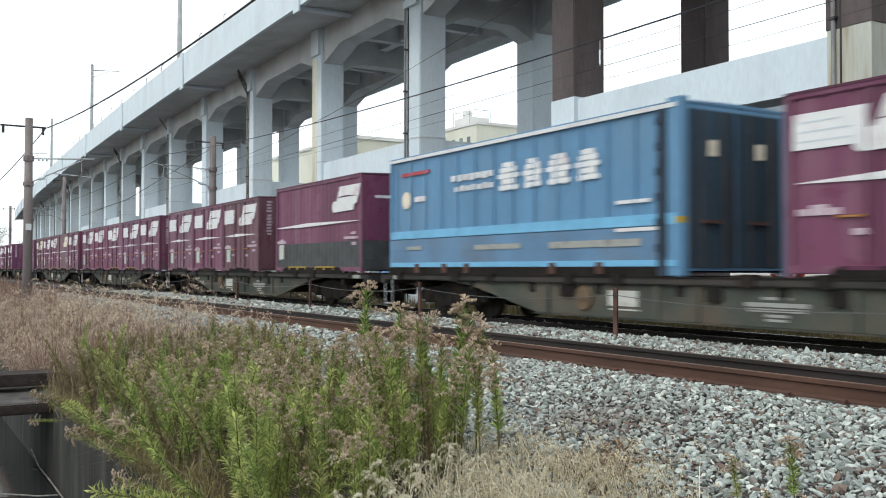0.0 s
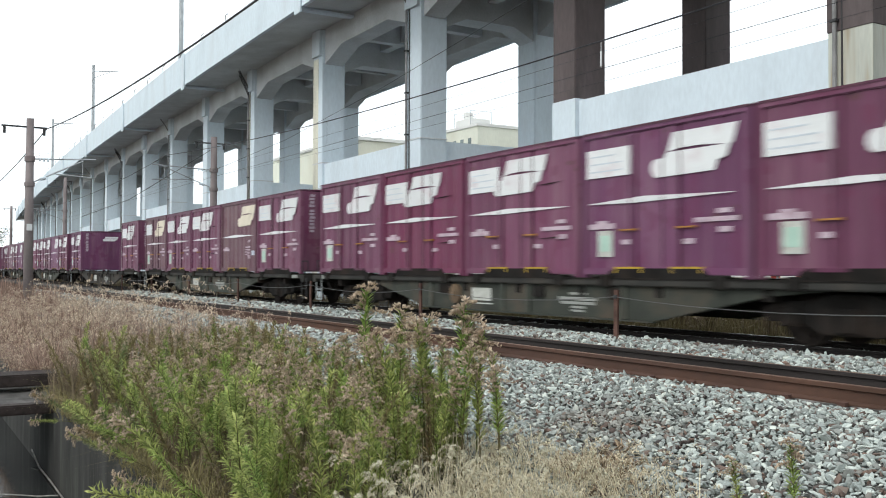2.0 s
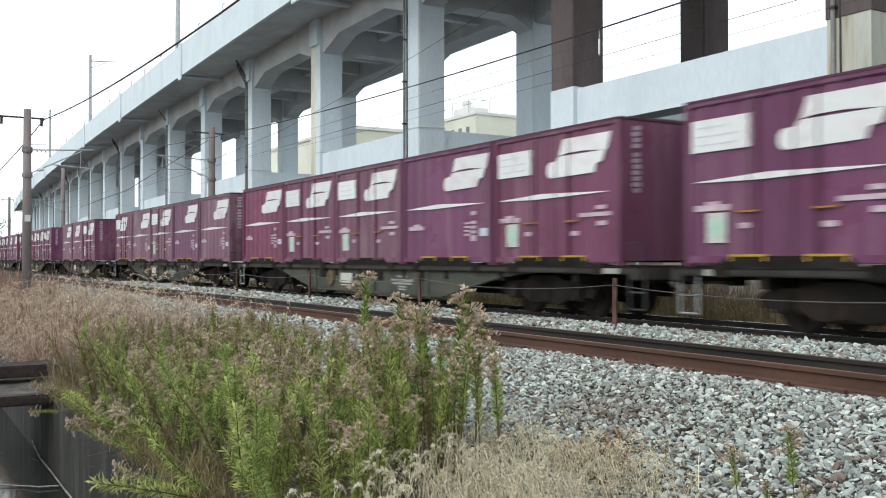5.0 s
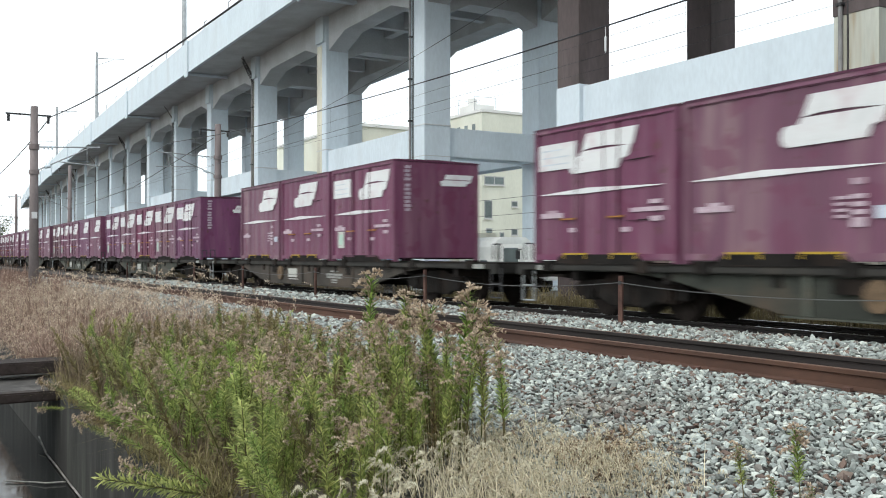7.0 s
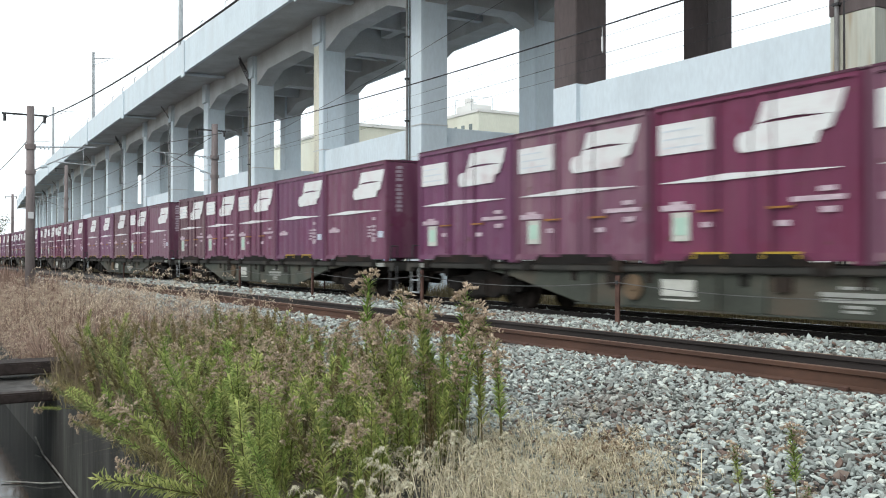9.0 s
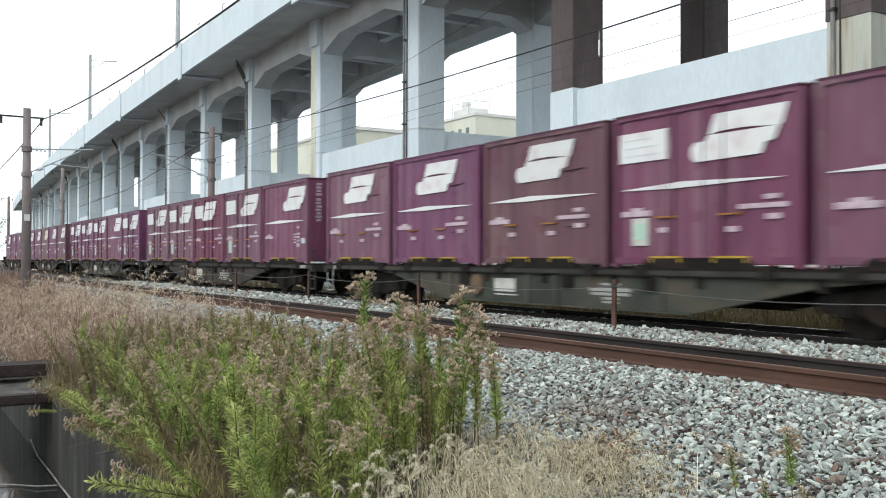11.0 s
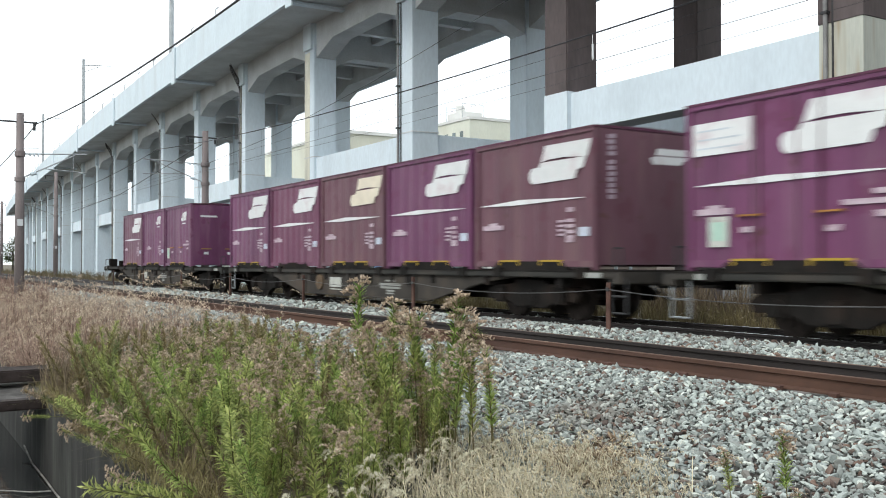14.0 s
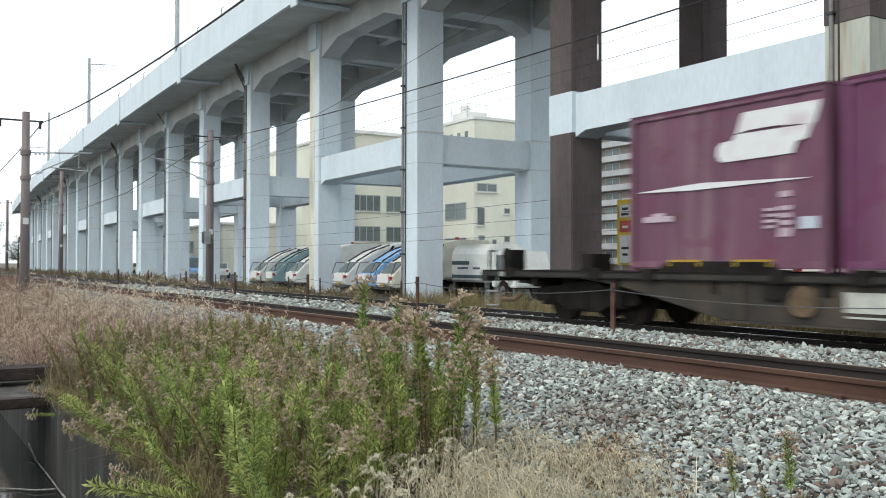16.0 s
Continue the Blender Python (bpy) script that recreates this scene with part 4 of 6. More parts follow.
last = wagons[-1]
part("brake_stand", Shape().box(-9.35, -9.05, -1.1, -0.75, 0.925, 1.32).tube((-9.2, -1.12, 1.2), (-9.2, -1.08, 1.2), 0.16, 14), UNDER, last, "dark hand brake stand", bevel=0.02)
part("brake_stand", Shape().box(-6.9, -6.55, -1.15, -0.7, 0.925, 1.22), UNDER, last, "dark box on the deck", bevel=0.02)
part("tail_hose", Shape().pipe([Vector(p) for p in ((-9.9, -0.7, 0.7), (-9.75, -1.0, 0.5), (-9.3, -1.15, 0.34), (-8.8, -1.2, 0.36), (-8.5, -1.2, 0.5))], [0.045] * 5, 8), BRAKE_PAINT, last, "ochre hose hanging at the wagon's end")


def row_of(right, styles, pitch=3.79, end="code", ages="uuuuu"):
    """Containers from the right end backwards; a dot leaves a place empty."""
    for i, s in enumerate(styles):
        if s != ".":
            front_free = i == 0 or styles[i - 1] == "."
            c = freight_container(s, end if front_free else "plain", ages[i], 0.5 if right > -200 else 0.85)
            TRAIN.append((c, right - i * pitch - L12 / 2 - 0.02, TRAIN_Y, FLOOR))


row_of(-0.8, "eq", end="plain")
row_of(-28.95, "ppp", 3.77, "emblem", ages="buf")
row_of(-41.75, "ppqqp", 3.79, ages="uvuku")
row_of(-62.1, "pcqpy", 3.83, ages="ubuub")
row_of(-82.6, "q", 3.8, "emblem")
row_of(-98.05, "p", 3.8, "emblem", "v")
row_of(-103.2, "peppe", ages="uvfuk")
row_of(-123.5, "eepeq", 3.80, "emblem", "fvffu")
row_of(-148.1, "phe", 3.88, "emblem", "uuf")
row_of(-164.5, "qpppp", 3.78, "emblem", "vfkfv")
row_of(-184.95, "eeppp", 3.78, ages="uvuub")
row_of(-205.4, "ephhh", 3.9, ages="fubvf")
row_of(-226.1, "epqpp", 3.82, ages="ufkff")
row_of(-246.6, "peppp", 3.82, "bar", "vuuvv")
row_of(-267.65, "eecee", 3.84, "emblem", ages="bvbuv")
row_of(-291.43, "sse", 3.9, "bar", "vvf")


def blue_container():
    length, tall = 9.56, 2.74
    shell = container_shell(length, BLUE, BLUE, tall, 0.22)
    c = base_container("long_container", "long sky-blue container with white lettering bars and pale band", shell, length, "")
    h, f = length / 2, -WIDE / 2 + 0.012
    part("lower_panel", Shape().box(-h + 0.12, h - 0.12, f - 0.012, f + 0.02, 0.17, 0.80), BLUE_GREY, c, "grey-blue lower panel")
    part("pale_band", Shape().box(-h + 0.12, h - 0.12, f - 0.02, f + 0.02, 0.82, 1.0), BLUE_PALE, c, "pale blue band")
    part("pale_band", Shape().box(-h + 0.12, h - 0.12, f - 0.03, f + 0.02, 0.17, 0.27), BLUE_PALE, c, "pale blue band")
    part("top_edge", Shape().box(-h + 0.1, h - 0.1, f - 0.035, f + 0.03, tall - 0.1, tall - 0.03), WHITE, c, "white upper edge")
    GREY_BLUE = surface("sooty_blue_recess", (0.025, 0.04, 0.06), 0.8, vary=0.3)
    bars = Shape()
    x = -0.2
    for k in range(4):
        for dz, left, right in ((0.0, 0.08, 0.70), (0.12, 0.16, 0.62), (0.23, 0.02, 0.72), (0.35, 0.10, 0.66), (0.45, 0.18, 0.58)):
            bars.box(x + left + 0.05 * (k % 2), x + right - 0.06 * (k % 3 == 1), f - 0.014, f - 0.002, 1.68 + dz, 1.765 + dz)
        for dx, z0, z1 in ((0.16, 1.66, 2.08), (0.34 + 0.04 * (k % 2), 1.70, 2.22), (0.52, 1.66 + 0.1 * (k % 2), 2.14)):
            bars.box(x + dx, x + dx + 0.09, f - 0.0135, f - 0.002, z0, z1)
        x += 0.79
    part("lettering", bars, WHITE, c, "large white lettering reduced to bars")
    small = Shape().box(-3.55, -3.05, f - 0.014, f - 0.002, 1.66, 1.78)
    for k in range(7):
        small.box(-1.95 + 0.24 * k, -1.77 + 0.24 * k, f - 0.014, f - 0.002, 2.0 - 0.02 * (k % 2), 2.12).box(-1.8 + 0.22 * k, -1.65 + 0.22 * k, f - 0.014, f - 0.002, 1.77, 1.87 + 0.02 * (k % 2))
    small.box(3.3, 4.1, f - 0.014, f - 0.002, 1.2, 1.26).box(3.3, 4.3, f - 0.03, f - 0.002, 0.74, 0.80)
    part("lettering", small, WHITE, c, "small white lettering reduced to bars")
    part("lettering", Shape().box(-3.9, -3.2, f - 0.03, f - 0.01, 0.56, 0.64).box(-1.0, 0.6, f - 0.03, f - 0.01, 0.52, 0.62).box(1.5, 3.9, f - 0.03, f - 0.01, 0.5, 0.62), FADED, c, "faded white code bars")
    part("round_mark", Shape().tube((-3.95, f - 0.014, 1.72), (-3.95, f, 1.72), 0.2, 20), CREAM, c, "round yellowish mark")
    part("red_bar", Shape().box(-4.2, -2.9, f - 0.014, f, 2.28, 2.36), surface("red_lettering", (0.35, 0.05, 0.06), 0.6), c, "red line of lettering")
    part("bright_post", Shape().box(h - 0.3, h + 0.004, -WIDE / 2 - 0.004, -WIDE / 2 + 0.16, 0.02, tall + 0.06), BLUE, c, "bright blue corner post", bevel=0.01)
    # a gap's shade painted as a dark strip on the face; nothing is cut in
    part("post_gap", Shape().box(h - 0.5, h - 0.3, f - 0.034, f + 0.02, 0.02, tall - 0.02), GREY_BLUE, c, "dark strip for the shaded gap beside the corner post")
    for k in range(6):
        part("hinge", Shape().box(h - 0.52, h - 0.4, f - 0.06, f - 0.03, 0.4 + 0.4 * k, 0.52 + 0.4 * k), GREY_BLUE, c)
    part("base_rail", Shape().box(-h + 0.02, h - 0.3, f - 0.03, f + 0.03, 0.0, 0.16), UNDER, c, "near-black base rail")
    for x in (-3.4, -2.2, -1.3, 1.6, 2.9):
        part("lashing_eye", Shape().box(x - 0.09, x + 0.09, f - 0.05, f - 0.02, 0.04, 0.24), RUST, c)
    part("orange_mark", Shape().box(h - 0.16, h + 0.007, -WIDE / 2 - 0.007, -WIDE / 2 + 0.1, 0.84, 0.94), YELLOW, c)
    for k in range(13):
        x = -h + 0.35 + 0.68 * k
        part("panel_seam", Shape().box(x, x + 0.035, f - 0.0155, f, 1.0, tall - 0.12), BLUE, c)
    e = h - 0.012
    # much darker blue than the sides, with brown patches
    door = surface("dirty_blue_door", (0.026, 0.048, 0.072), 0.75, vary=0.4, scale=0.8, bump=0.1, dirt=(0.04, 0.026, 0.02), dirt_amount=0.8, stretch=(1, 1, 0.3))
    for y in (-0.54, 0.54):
        d = part("door", Shape().box(e - 0.03, e + 0.012, y - 0.52, y + 0.52, 0.14, tall - 0.12), door, c, "dark blue end door with brown patches")
        for dy in (-0.25, 0.22):
            part("lock_rod", Shape().tube((e + 0.035, y + dy, 0.16), (e + 0.035, y + dy, tall - 0.14), 0.02, 6), DARK_METAL, d)
        part("door_handle", Shape().box(e + 0.03, e + 0.07, y - 0.3, y + 0.15, 0.84, 0.89), RUST, d)
        part("plate", Shape().box(e + 0.012, e + 0.03, y - 0.1, y + 0.1, 1.9, 2.15), CREAM, d)
    return c


def grey_skirt_container():
    length, tall = 6.06, 2.6
    shell = container_shell(length, MAROON, MAROON_DARK, tall, 0.26)
    c = base_container("long_container", "corrugated maroon container with dark grey lower third", shell, length, "")
    h, f = length / 2, -WIDE / 2 + 0.02
    skirt = ribbed_side(length, 0.16, 0.86, 0.26, 0.022, -WIDE / 2 + 0.038, 0.11)
    part("grey_skirt", skirt, GREY, c, "dark grey painted lower third")
    part("grey_skirt", Shape().box(h - 0.03, h + 0.002, -WIDE / 2 + 0.02, WIDE / 2 - 0.02, 0.1, 0.86), GREY, c, "dark grey painted lower third")
    for dx, key in ((1.35, "emblem"), (1.2, "code_bar"), (-1.2, "name_bar"), (-1.3, "sticker")):
        part(key, MARKS[key], None, c, at=pose(dx, -0.015, 0.05))
    part("stripe", Shape().prism([(-2.9, 1.36), (-1.0, 1.33), (2.8, 1.37), (2.8, 1.385), (-0.5, 1.44), (-2.9, 1.375)], 1, f - 0.026, f - 0.018), WHITE, c)
    for dx in (-1.6, -0.95, 0.35, 1.0):
        part("fork_pocket", MARKS["fork_pocket"], None, c, at=pose(dx, 0, 0))
    for dx in (-1.27, 0.75):
        part("base_recess", MARKS["base_recess"], None, c, at=pose(dx, 0, 0))
    part("end_bar", MARKS["end_bar"], None, c, at=pose(h - 0.012, -0.5, 2.0))
    return c


TRAIN.append((blue_container(), -14.99, TRAIN_Y, FLOOR))
TRAIN.append((grey_skirt_container(), -24.35, TRAIN_Y, FLOOR))


# ---- poles, wires and fences ----
def rail_pole(x, y, top, r, label, reach, arm_z):
    """A concrete pole beside the line; reach: how far its cantilevers go over the tracks (towards +y if positive)."""
    p = thing("catenary_pole", label, "pole", pose(x, y, 0), "poles along the line")
    part("shaft", Shape().tube((0, 0, -0.6), (0, 0, top), r, 14, r * 0.72), POLE, p, smooth=True)
    for z in arm_z:
        arm = part("cantilever", Shape().line([(0, 0, z), (0, reach, z + 0.12)], 0.03).line([(0, 0, z - 0.95), (0, reach * 0.82, z + 0.05)], 0.028).line([(0, reach * 0.35, z - 0.52), (0, reach, z - 0.62)], 0.022).line([(0, reach * 0.8, z + 0.1), (0, reach * 0.8, z - 0.6)], 0.015), GALV, p)
        for d in (0.14, 0.2, 0.26):
            part("insulator", Shape().tube((0, reach * d, z + 0.0), (0, reach * d + 0.05, z + 0.0), 0.075, 10), CONCRETE, arm)
        part("insulator", Shape().tube((0, reach * 0.16, z - 0.76), (0, reach * 0.24, z - 0.70), 0.07, 10), CONCRETE, arm)
    part("crossarm", Shape().box(-0.035, 0.035, -1.0, 0.6, top - 0.36, top - 0.30), DARK_METAL, p)
    for d in (-0.9, 0.5):
        part("insulator", Shape().tube((0, d, top - 0.62), (0, d, top - 0.35), 0.05, 8), DARK_METAL, p)
    part("clamp", Shape().tube((0, 0, arm_z[0] - 0.1), (0, 0, arm_z[0] + 0.1), r * 1.02, 14), POLE, p)
    part("clamp", Shape().tube((0, 0, arm_z[0] - 1.05), (0, 0, arm_z[0] - 0.9), r * 1.03, 14), POLE, p)
    part("number_plate", Shape().box(-0.02 + r, r + 0.01, -0.1, 0.1, 2.6, 2.85), WHITE, p, "small blank white plate")
    return p


rail_pole(-38.4, 4.62, 6.9, 0.19, "old brown concrete pole beside the track", 2.4, (5.35,))
rail_pole(-46.3, 14.2, 7.9, 0.21, "weathered concrete catenary pole by the viaduct", -3.1, (6.2,))
rail_pole(-92.3, 14.2, 9.7, 0.22, "weathered concrete catenary pole by the viaduct", -3.1, (6.6,))
rail_pole(-88.4, 4.9, 7.4, 0.19, "old brown concrete pole beside the track", 3.2, (6.2,))
rail_pole(-140.0, 14.6, 9.8, 0.22, "weathered concrete catenary pole by the viaduct", -3.1, (6.6,))
box_pole = thing("switch_box", "grey metal switch box fixed to a pole", "switch box", pose(-45.9, 13.9, 0))
part("cabinet", Shape().box(-0.22, 0.22, -0.16, 0.16, 2.1, 2.75), GALV, box_pole, bevel=0.02)
part("door_plate", Shape().box(-0.18, 0.18, -0.18, -0.155, 2.15, 2.7), DARK_METAL, box_pole)


def wire(y0, y1, z, sag, r, label, x0=-300, x1=60, span=46.0, shift=-46.3):
    pts = []
    x = x1
    while x >= x0:
        u = ((x - shift) / span) % 1
        f = (x - x1) / (x0 - x1)
        pts.append((x, y0 + (y1 - y0) * f, z - sag * 4 * u * (1 - u)))
        x -= 2.3
    return solo("overhead_wire", Shape().strand(pts, r, 5), WIRE, label, "wire", "overhead wires")


solo("overhead_wire", Shape().strand([(24 - 2.2 * i, 11.7, 5.56 + 0.00105 * (36 - 2.2 * i) ** 2) for i in range(33)], 0.016, 5), WIRE, "sagging dark messenger wire over the train's track", "wire", "overhead wires")
wire(11.7, 11.7, 6.75, 0.55, 0.015, "sagging dark messenger wire over the train's track", x1=-46.3)
wire(11.72, 11.72, 5.38, 0.03, 0.0035, "dark auxiliary wire over the train's track")
wire(11.75, 11.75, 5.06, 0.02, 0.0055, "dark contact wire over the train's track")
wire(11.95, 11.95, 5.35, 0.5, 0.0035, "thin wire beside the contact wire", span=64.0, shift=-46.3)
solo("wire_hanger", Shape().tube((-13.58, 11.7, 5.08), (-13.58, 11.7, 5.36), 0.02, 8).tube((-13.58, 11.7, 5.05), (-13.58, 11.7, 5.57), 0.006, 6), WHITE, "white insulated hanger between the overhead wires", "wire hanger")
for x in (-41.5, -36.5, -31.5, -26.5, -21.5, -16.5, -11.5):
    solo("dropper", Shape().tube((x, 11.7, 5.06), (x, 11.7, 5.56 + 0.00105 * (x + 12) ** 2), 0.0025, 5), WIRE, "thin hanger between the overhead wires", "wire", "overhead wire droppers")
solo("overhead_wire", Shape().strand([(-38.4 + 2.0 * i, 5.2, 5.62 + 0.00155 * (-24.4 + 2.0 * i) ** 2) for i in range(26)], 0.022, 5), WIRE, "thick dark feeder cable sagging from the pole", "wire", "overhead wires")
solo("overhead_wire", Shape().strand([(-38.4 - 2.5 * i, 5.2, 6.54 - 0.7 * 4 * (i / 20) * (1 - i / 20)) for i in range(21)], 0.022, 5), WIRE, "thick dark feeder cable sagging from the pole", "wire", "overhead wires")
solo("stay_wire", Shape().strand([(-46.3, 14.0, 7.2), (-58, 12.6, 5.4), (-70, 11.9, 4.9)], 0.018, 5), WIRE, "dark stay wire from pole to track", "wire", "overhead wires")
solo("stay_wire", Shape().strand([(-46.3, 14.0, 6.1), (-38, 14.8, 6.8), (-30, 15.4, 7.8), (-20, 16.2, 9.4)], 0.009, 5), WIRE, "dark slack wire under the viaduct", "wire", "overhead wires")
for z, y in ((2.75, 13.7), (2.35, 14.0), (1.95, 14.0)):
    solo("low_wire", Shape().strand([(-64 + 4 * i, y, z - 0.12 + 0.004 * (i - 8) ** 2) for i in range(18)], 0.005, 5), WIRE, "thin low wire strung before the viaduct columns", "wire", "low wires")

FENCE_WIRE = surface("dull_grey_wire", (0.10, 0.10, 0.10), 0.6, metal=0.3, vary=0.2, bump=0)
POST_X = (-4.9, -11.23, -17.54, -23.66, -29.8, -35.6, -41.5, -47.5)
for i, x in enumerate(POST_X):
    lean = (0.0, 0.4, -1.2, 1.0, -0.6, 1.4, 0, 0.5)[i]
    p = thing("fence_post", "rusty old-rail fence post between the tracks", "fence post", pose(x, 10.0, 0.0, 0, lean, 0), "rusty posts between the tracks")
    part("stake", Shape().prism([(-0.045, -0.03), (0.045, -0.03), (0.045, -0.018), (0.012, -0.012), (0.012, 0.03), (-0.012, 0.03), (-0.012, -0.012), (-0.045, -0.018)], 2, -0.1, 0.84 if i != 2 else 0.86), RUST, p)
    part("wire_clip", Shape().box(-0.03, 0.03, -0.05, -0.03, 0.70, 0.76), DARK_METAL, p)
for a, b in zip(POST_X, POST_X[1:]):
    solo("fence_wire", Shape().pipe([Vector((a + (b - a) * k / 8, 9.96, 0.73 - 0.13 * 4 * (k / 8) * (1 - k / 8))) for k in range(9)], [0.007] * 9), FENCE_WIRE, "thin slack wire between rusty posts", "wire", "fence wires")
for i in range(16):
    x = -22 - 3.1 * i
    solo("thin_stake", Shape().tube((x, 13.7, -0.4), (x + 0.02, 13.7, 0.62), 0.028, 6), RUST if i % 2 else DARK_METAL, "thin weathered stake in the far verge", "stake", "stakes along the far verge")

# ---- yard behind the viaduct ----
BEIGE = surface("beige_render", (0.62, 0.63, 0.54), 0.9, vary=0.08, scale=0.3, fine=6, bump=0.1, dirt=(0.50, 0.46, 0.36), dirt_amount=0.4, dirt_scale=0.2, stretch=(1, 1, 0.4))
# grey-teal base colour includes some painted sky reflection
GLASS = surface("dark_window_glass", (0.13, 0.16, 0.16), 0.08, vary=0.1, bump=0, per=0.3)
FRAME = surface("grey_window_frame", (0.35, 0.36, 0.36), 0.5, metal=0.3, vary=0.1)
BRICK_BROWN = surface("brown_tiled_block", (0.20, 0.17, 0.15), 0.8, vary=0.15, scale=0.2)
PALE = surface("off_white_wall", (0.62, 0.62, 0.60), 0.8, vary=0.08, scale=0.3)
YELLOW_SIGN = surface("yellow_sign_face", (0.62, 0.42, 0.04), 0.5, vary=0.05)
RED_SIGN = surface("red_sign_panel", (0.45, 0.07, 0.05), 0.5, vary=0.05)


def window_x(parent, x, y0, y1, z0, z1, panes=2):
    """A window in a wall that faces +x."""
    w = part("window", Shape().box(x - 0.1, x + 0.03, y0, y1, z0, z1), GLASS, parent)
    part("window_frame", Shape().box(x, x + 0.06, y0 - 0.08, y1 + 0.08, z1, z1 + 0.1).box(x, x + 0.06, y0 - 0.08, y1 + 0.08, z0 - 0.1, z0).box(x, x + 0.06, y0 - 0.08, y0, z0, z1).box(x, x + 0.06, y1, y1 + 0.08, z0, z1), FRAME, w)
    for i in range(1, panes):
        c = y0 + (y1 - y0) * i / panes
        part("mullion", Shape().box(x + 0.02, x + 0.07, c - 0.06, c + 0.06, z0, z1), FRAME, w)
    part("sill", Shape().box(x, x + 0.16, y0 - 0.15, y1 + 0.15, z0 - 0.2, z0 - 0.1), PALE, w)


def window_y(parent, y, x0, x1, z0, z1, panes=2):
    """A window in a wall that faces the line."""
    w = part("window", Shape().box(x0, x1, y - 0.03, y + 0.1, z0, z1), GLASS, parent)
    part("window_frame", Shape().box(x0 - 0.08, x1 + 0.08, y - 0.06, y, z1, z1 + 0.1).box(x0 - 0.08, x1 + 0.08, y - 0.06, y, z0 - 0.1, z0).box(x0 - 0.08, x0, y - 0.06, y, z0, z1).box(x1, x1 + 0.08, y - 0.06, y, z0, z1), FRAME, w)
    for i in range(1, panes):
        c = x0 + (x1 - x0) * i / panes
        part("mullion", Shape().box(c - 0.06, c + 0.06, y - 0.07, y - 0.02, z0, z1), FRAME, w)


office = thing("office_building", "beige rendered three-storey office building with dark windows", "building")
part("wall", Shape().box(-135, -100.8, 48, 84, -0.5, 17.0), BEIGE, office)
part("roof_edge", Shape().box(-135.2, -100.6, 47.8, 84.2, 16.9, 17.3), PALE, office)
part("downpipe", Shape().tube((-100.7, 48.4, 0), (-100.7, 48.4, 16.8), 0.1, 8), PIPE, office)
for z0, z1 in ((3.9, 5.6), (7.6, 9.4)):
    for y0, y1 in ((48.4, 52.0), (53.0, 54.9), (57.0, 59.2), (61.0, 63.4), (65.5, 69.0)):
        window_x(office, -100.8, y0, y1, z0, z1, 4 if y1 - y0 > 3 else 2)
annex = thing("office_annex", "beige stair tower block with small windows", "building")
part("wall", Shape().box(-86.5, -79.6, 52.0, 66, -0.5, 16.2), BEIGE, annex)
part("roof_edge", Shape().box(-86.6, -79.5, 51.9, 66.1, 16.1, 16.4), PALE, annex)
tank = part("roof_tank", Shape().box(-85.5, -82.5, 53, 55.5, 16.4, 17.4).tube((-84.5, 54, 17.4), (-84.5, 54, 18.3), 0.5, 12), PALE, annex)
for x in (-85.6, -82.4):
    part("tank_rail", Shape().line([(x, 52.9, 16.4), (x, 52.9, 18.2), (x, 55.6, 18.2), (x, 55.6, 16.4)], 0.03, 5), GALV, annex)
for i in range(4):
    part("slot_window", Shape().box(-85.9 + 1.5 * i, -85.3 + 1.5 * i, 51.96, 52.1, 13.5, 15.0), GLASS, annex)
for y0, y1, z0, z1 in ((52.4, 54.7, 8.7, 9.4), (52.4, 53.2, 5.2, 6.9), (55.8, 56.4, 6.5, 6.9), (52.6, 53.2, 2.9, 4.0), (54.3, 54.7, 3.1, 3.6), (55.8, 56.4, 3.5, 4.0)):
    window_x(annex, -79.6, y0, y1, z0, z1, 2 if y1 - y0 > 2 else 1)
for z0 in (2.2, 5.9):
    window_y(annex, 52.0, -85.2, -81.2, z0, z0 + 1.6, 2)
low = thing("low_building", "low cream shed with a flat roof", "building")
part("wall", Shape().box(-150, -118, 38, 50, -0.5, 6.2), BEIGE, low)
part("roof_edge", Shape().box(-150.3, -117.7, 37.7, 50.3, 6.2, 6.5), PALE, low)
for x in (-146, -140, -134, -128, -122):
    window_y(low, 38.0, x, x + 2.4, 2.6, 4.2, 2)
BALCONY = surface("grey_balcony_front", (0.36, 0.37, 0.38), 0.8, vary=0.15, scale=0.3)
flats = thing("apartment_block", "tall brownish apartment block with pale balconies", "building")
part("wall", Shape().box(-150, -122, 120, 134, -0.5, 26), BRICK_BROWN, flats)
for k in range(9):
    part("balcony", Shape().box(-150, -121.9, 118.9, 120, 1.2 + 2.8 * k, 2.3 + 2.8 * k), BALCONY, flats)
    window_y(flats, 120.0, -137, -133, 2.4 + 2.8 * k, 3.6 + 2.8 * k, 2)
part("roof_edge", Shape().box(-150.2, -121.8, 118.8, 134.2, 26, 26.5), PALE, flats)
shed = thing("white_warehouse", "long low white warehouse far behind", "building")
part("wall", Shape().box(-190, -120, 200, 230, -0.5, 4.4), PALE, shed)
part("roof", Shape().prism([(199, 4.4), (231, 4.4), (215, 6.4)], 0, -191, -119), GALV, shed)
for x in range(-186, -124, 9):
    window_y(shed, 200.0, x, x + 4, 2.0, 3.6, 2)

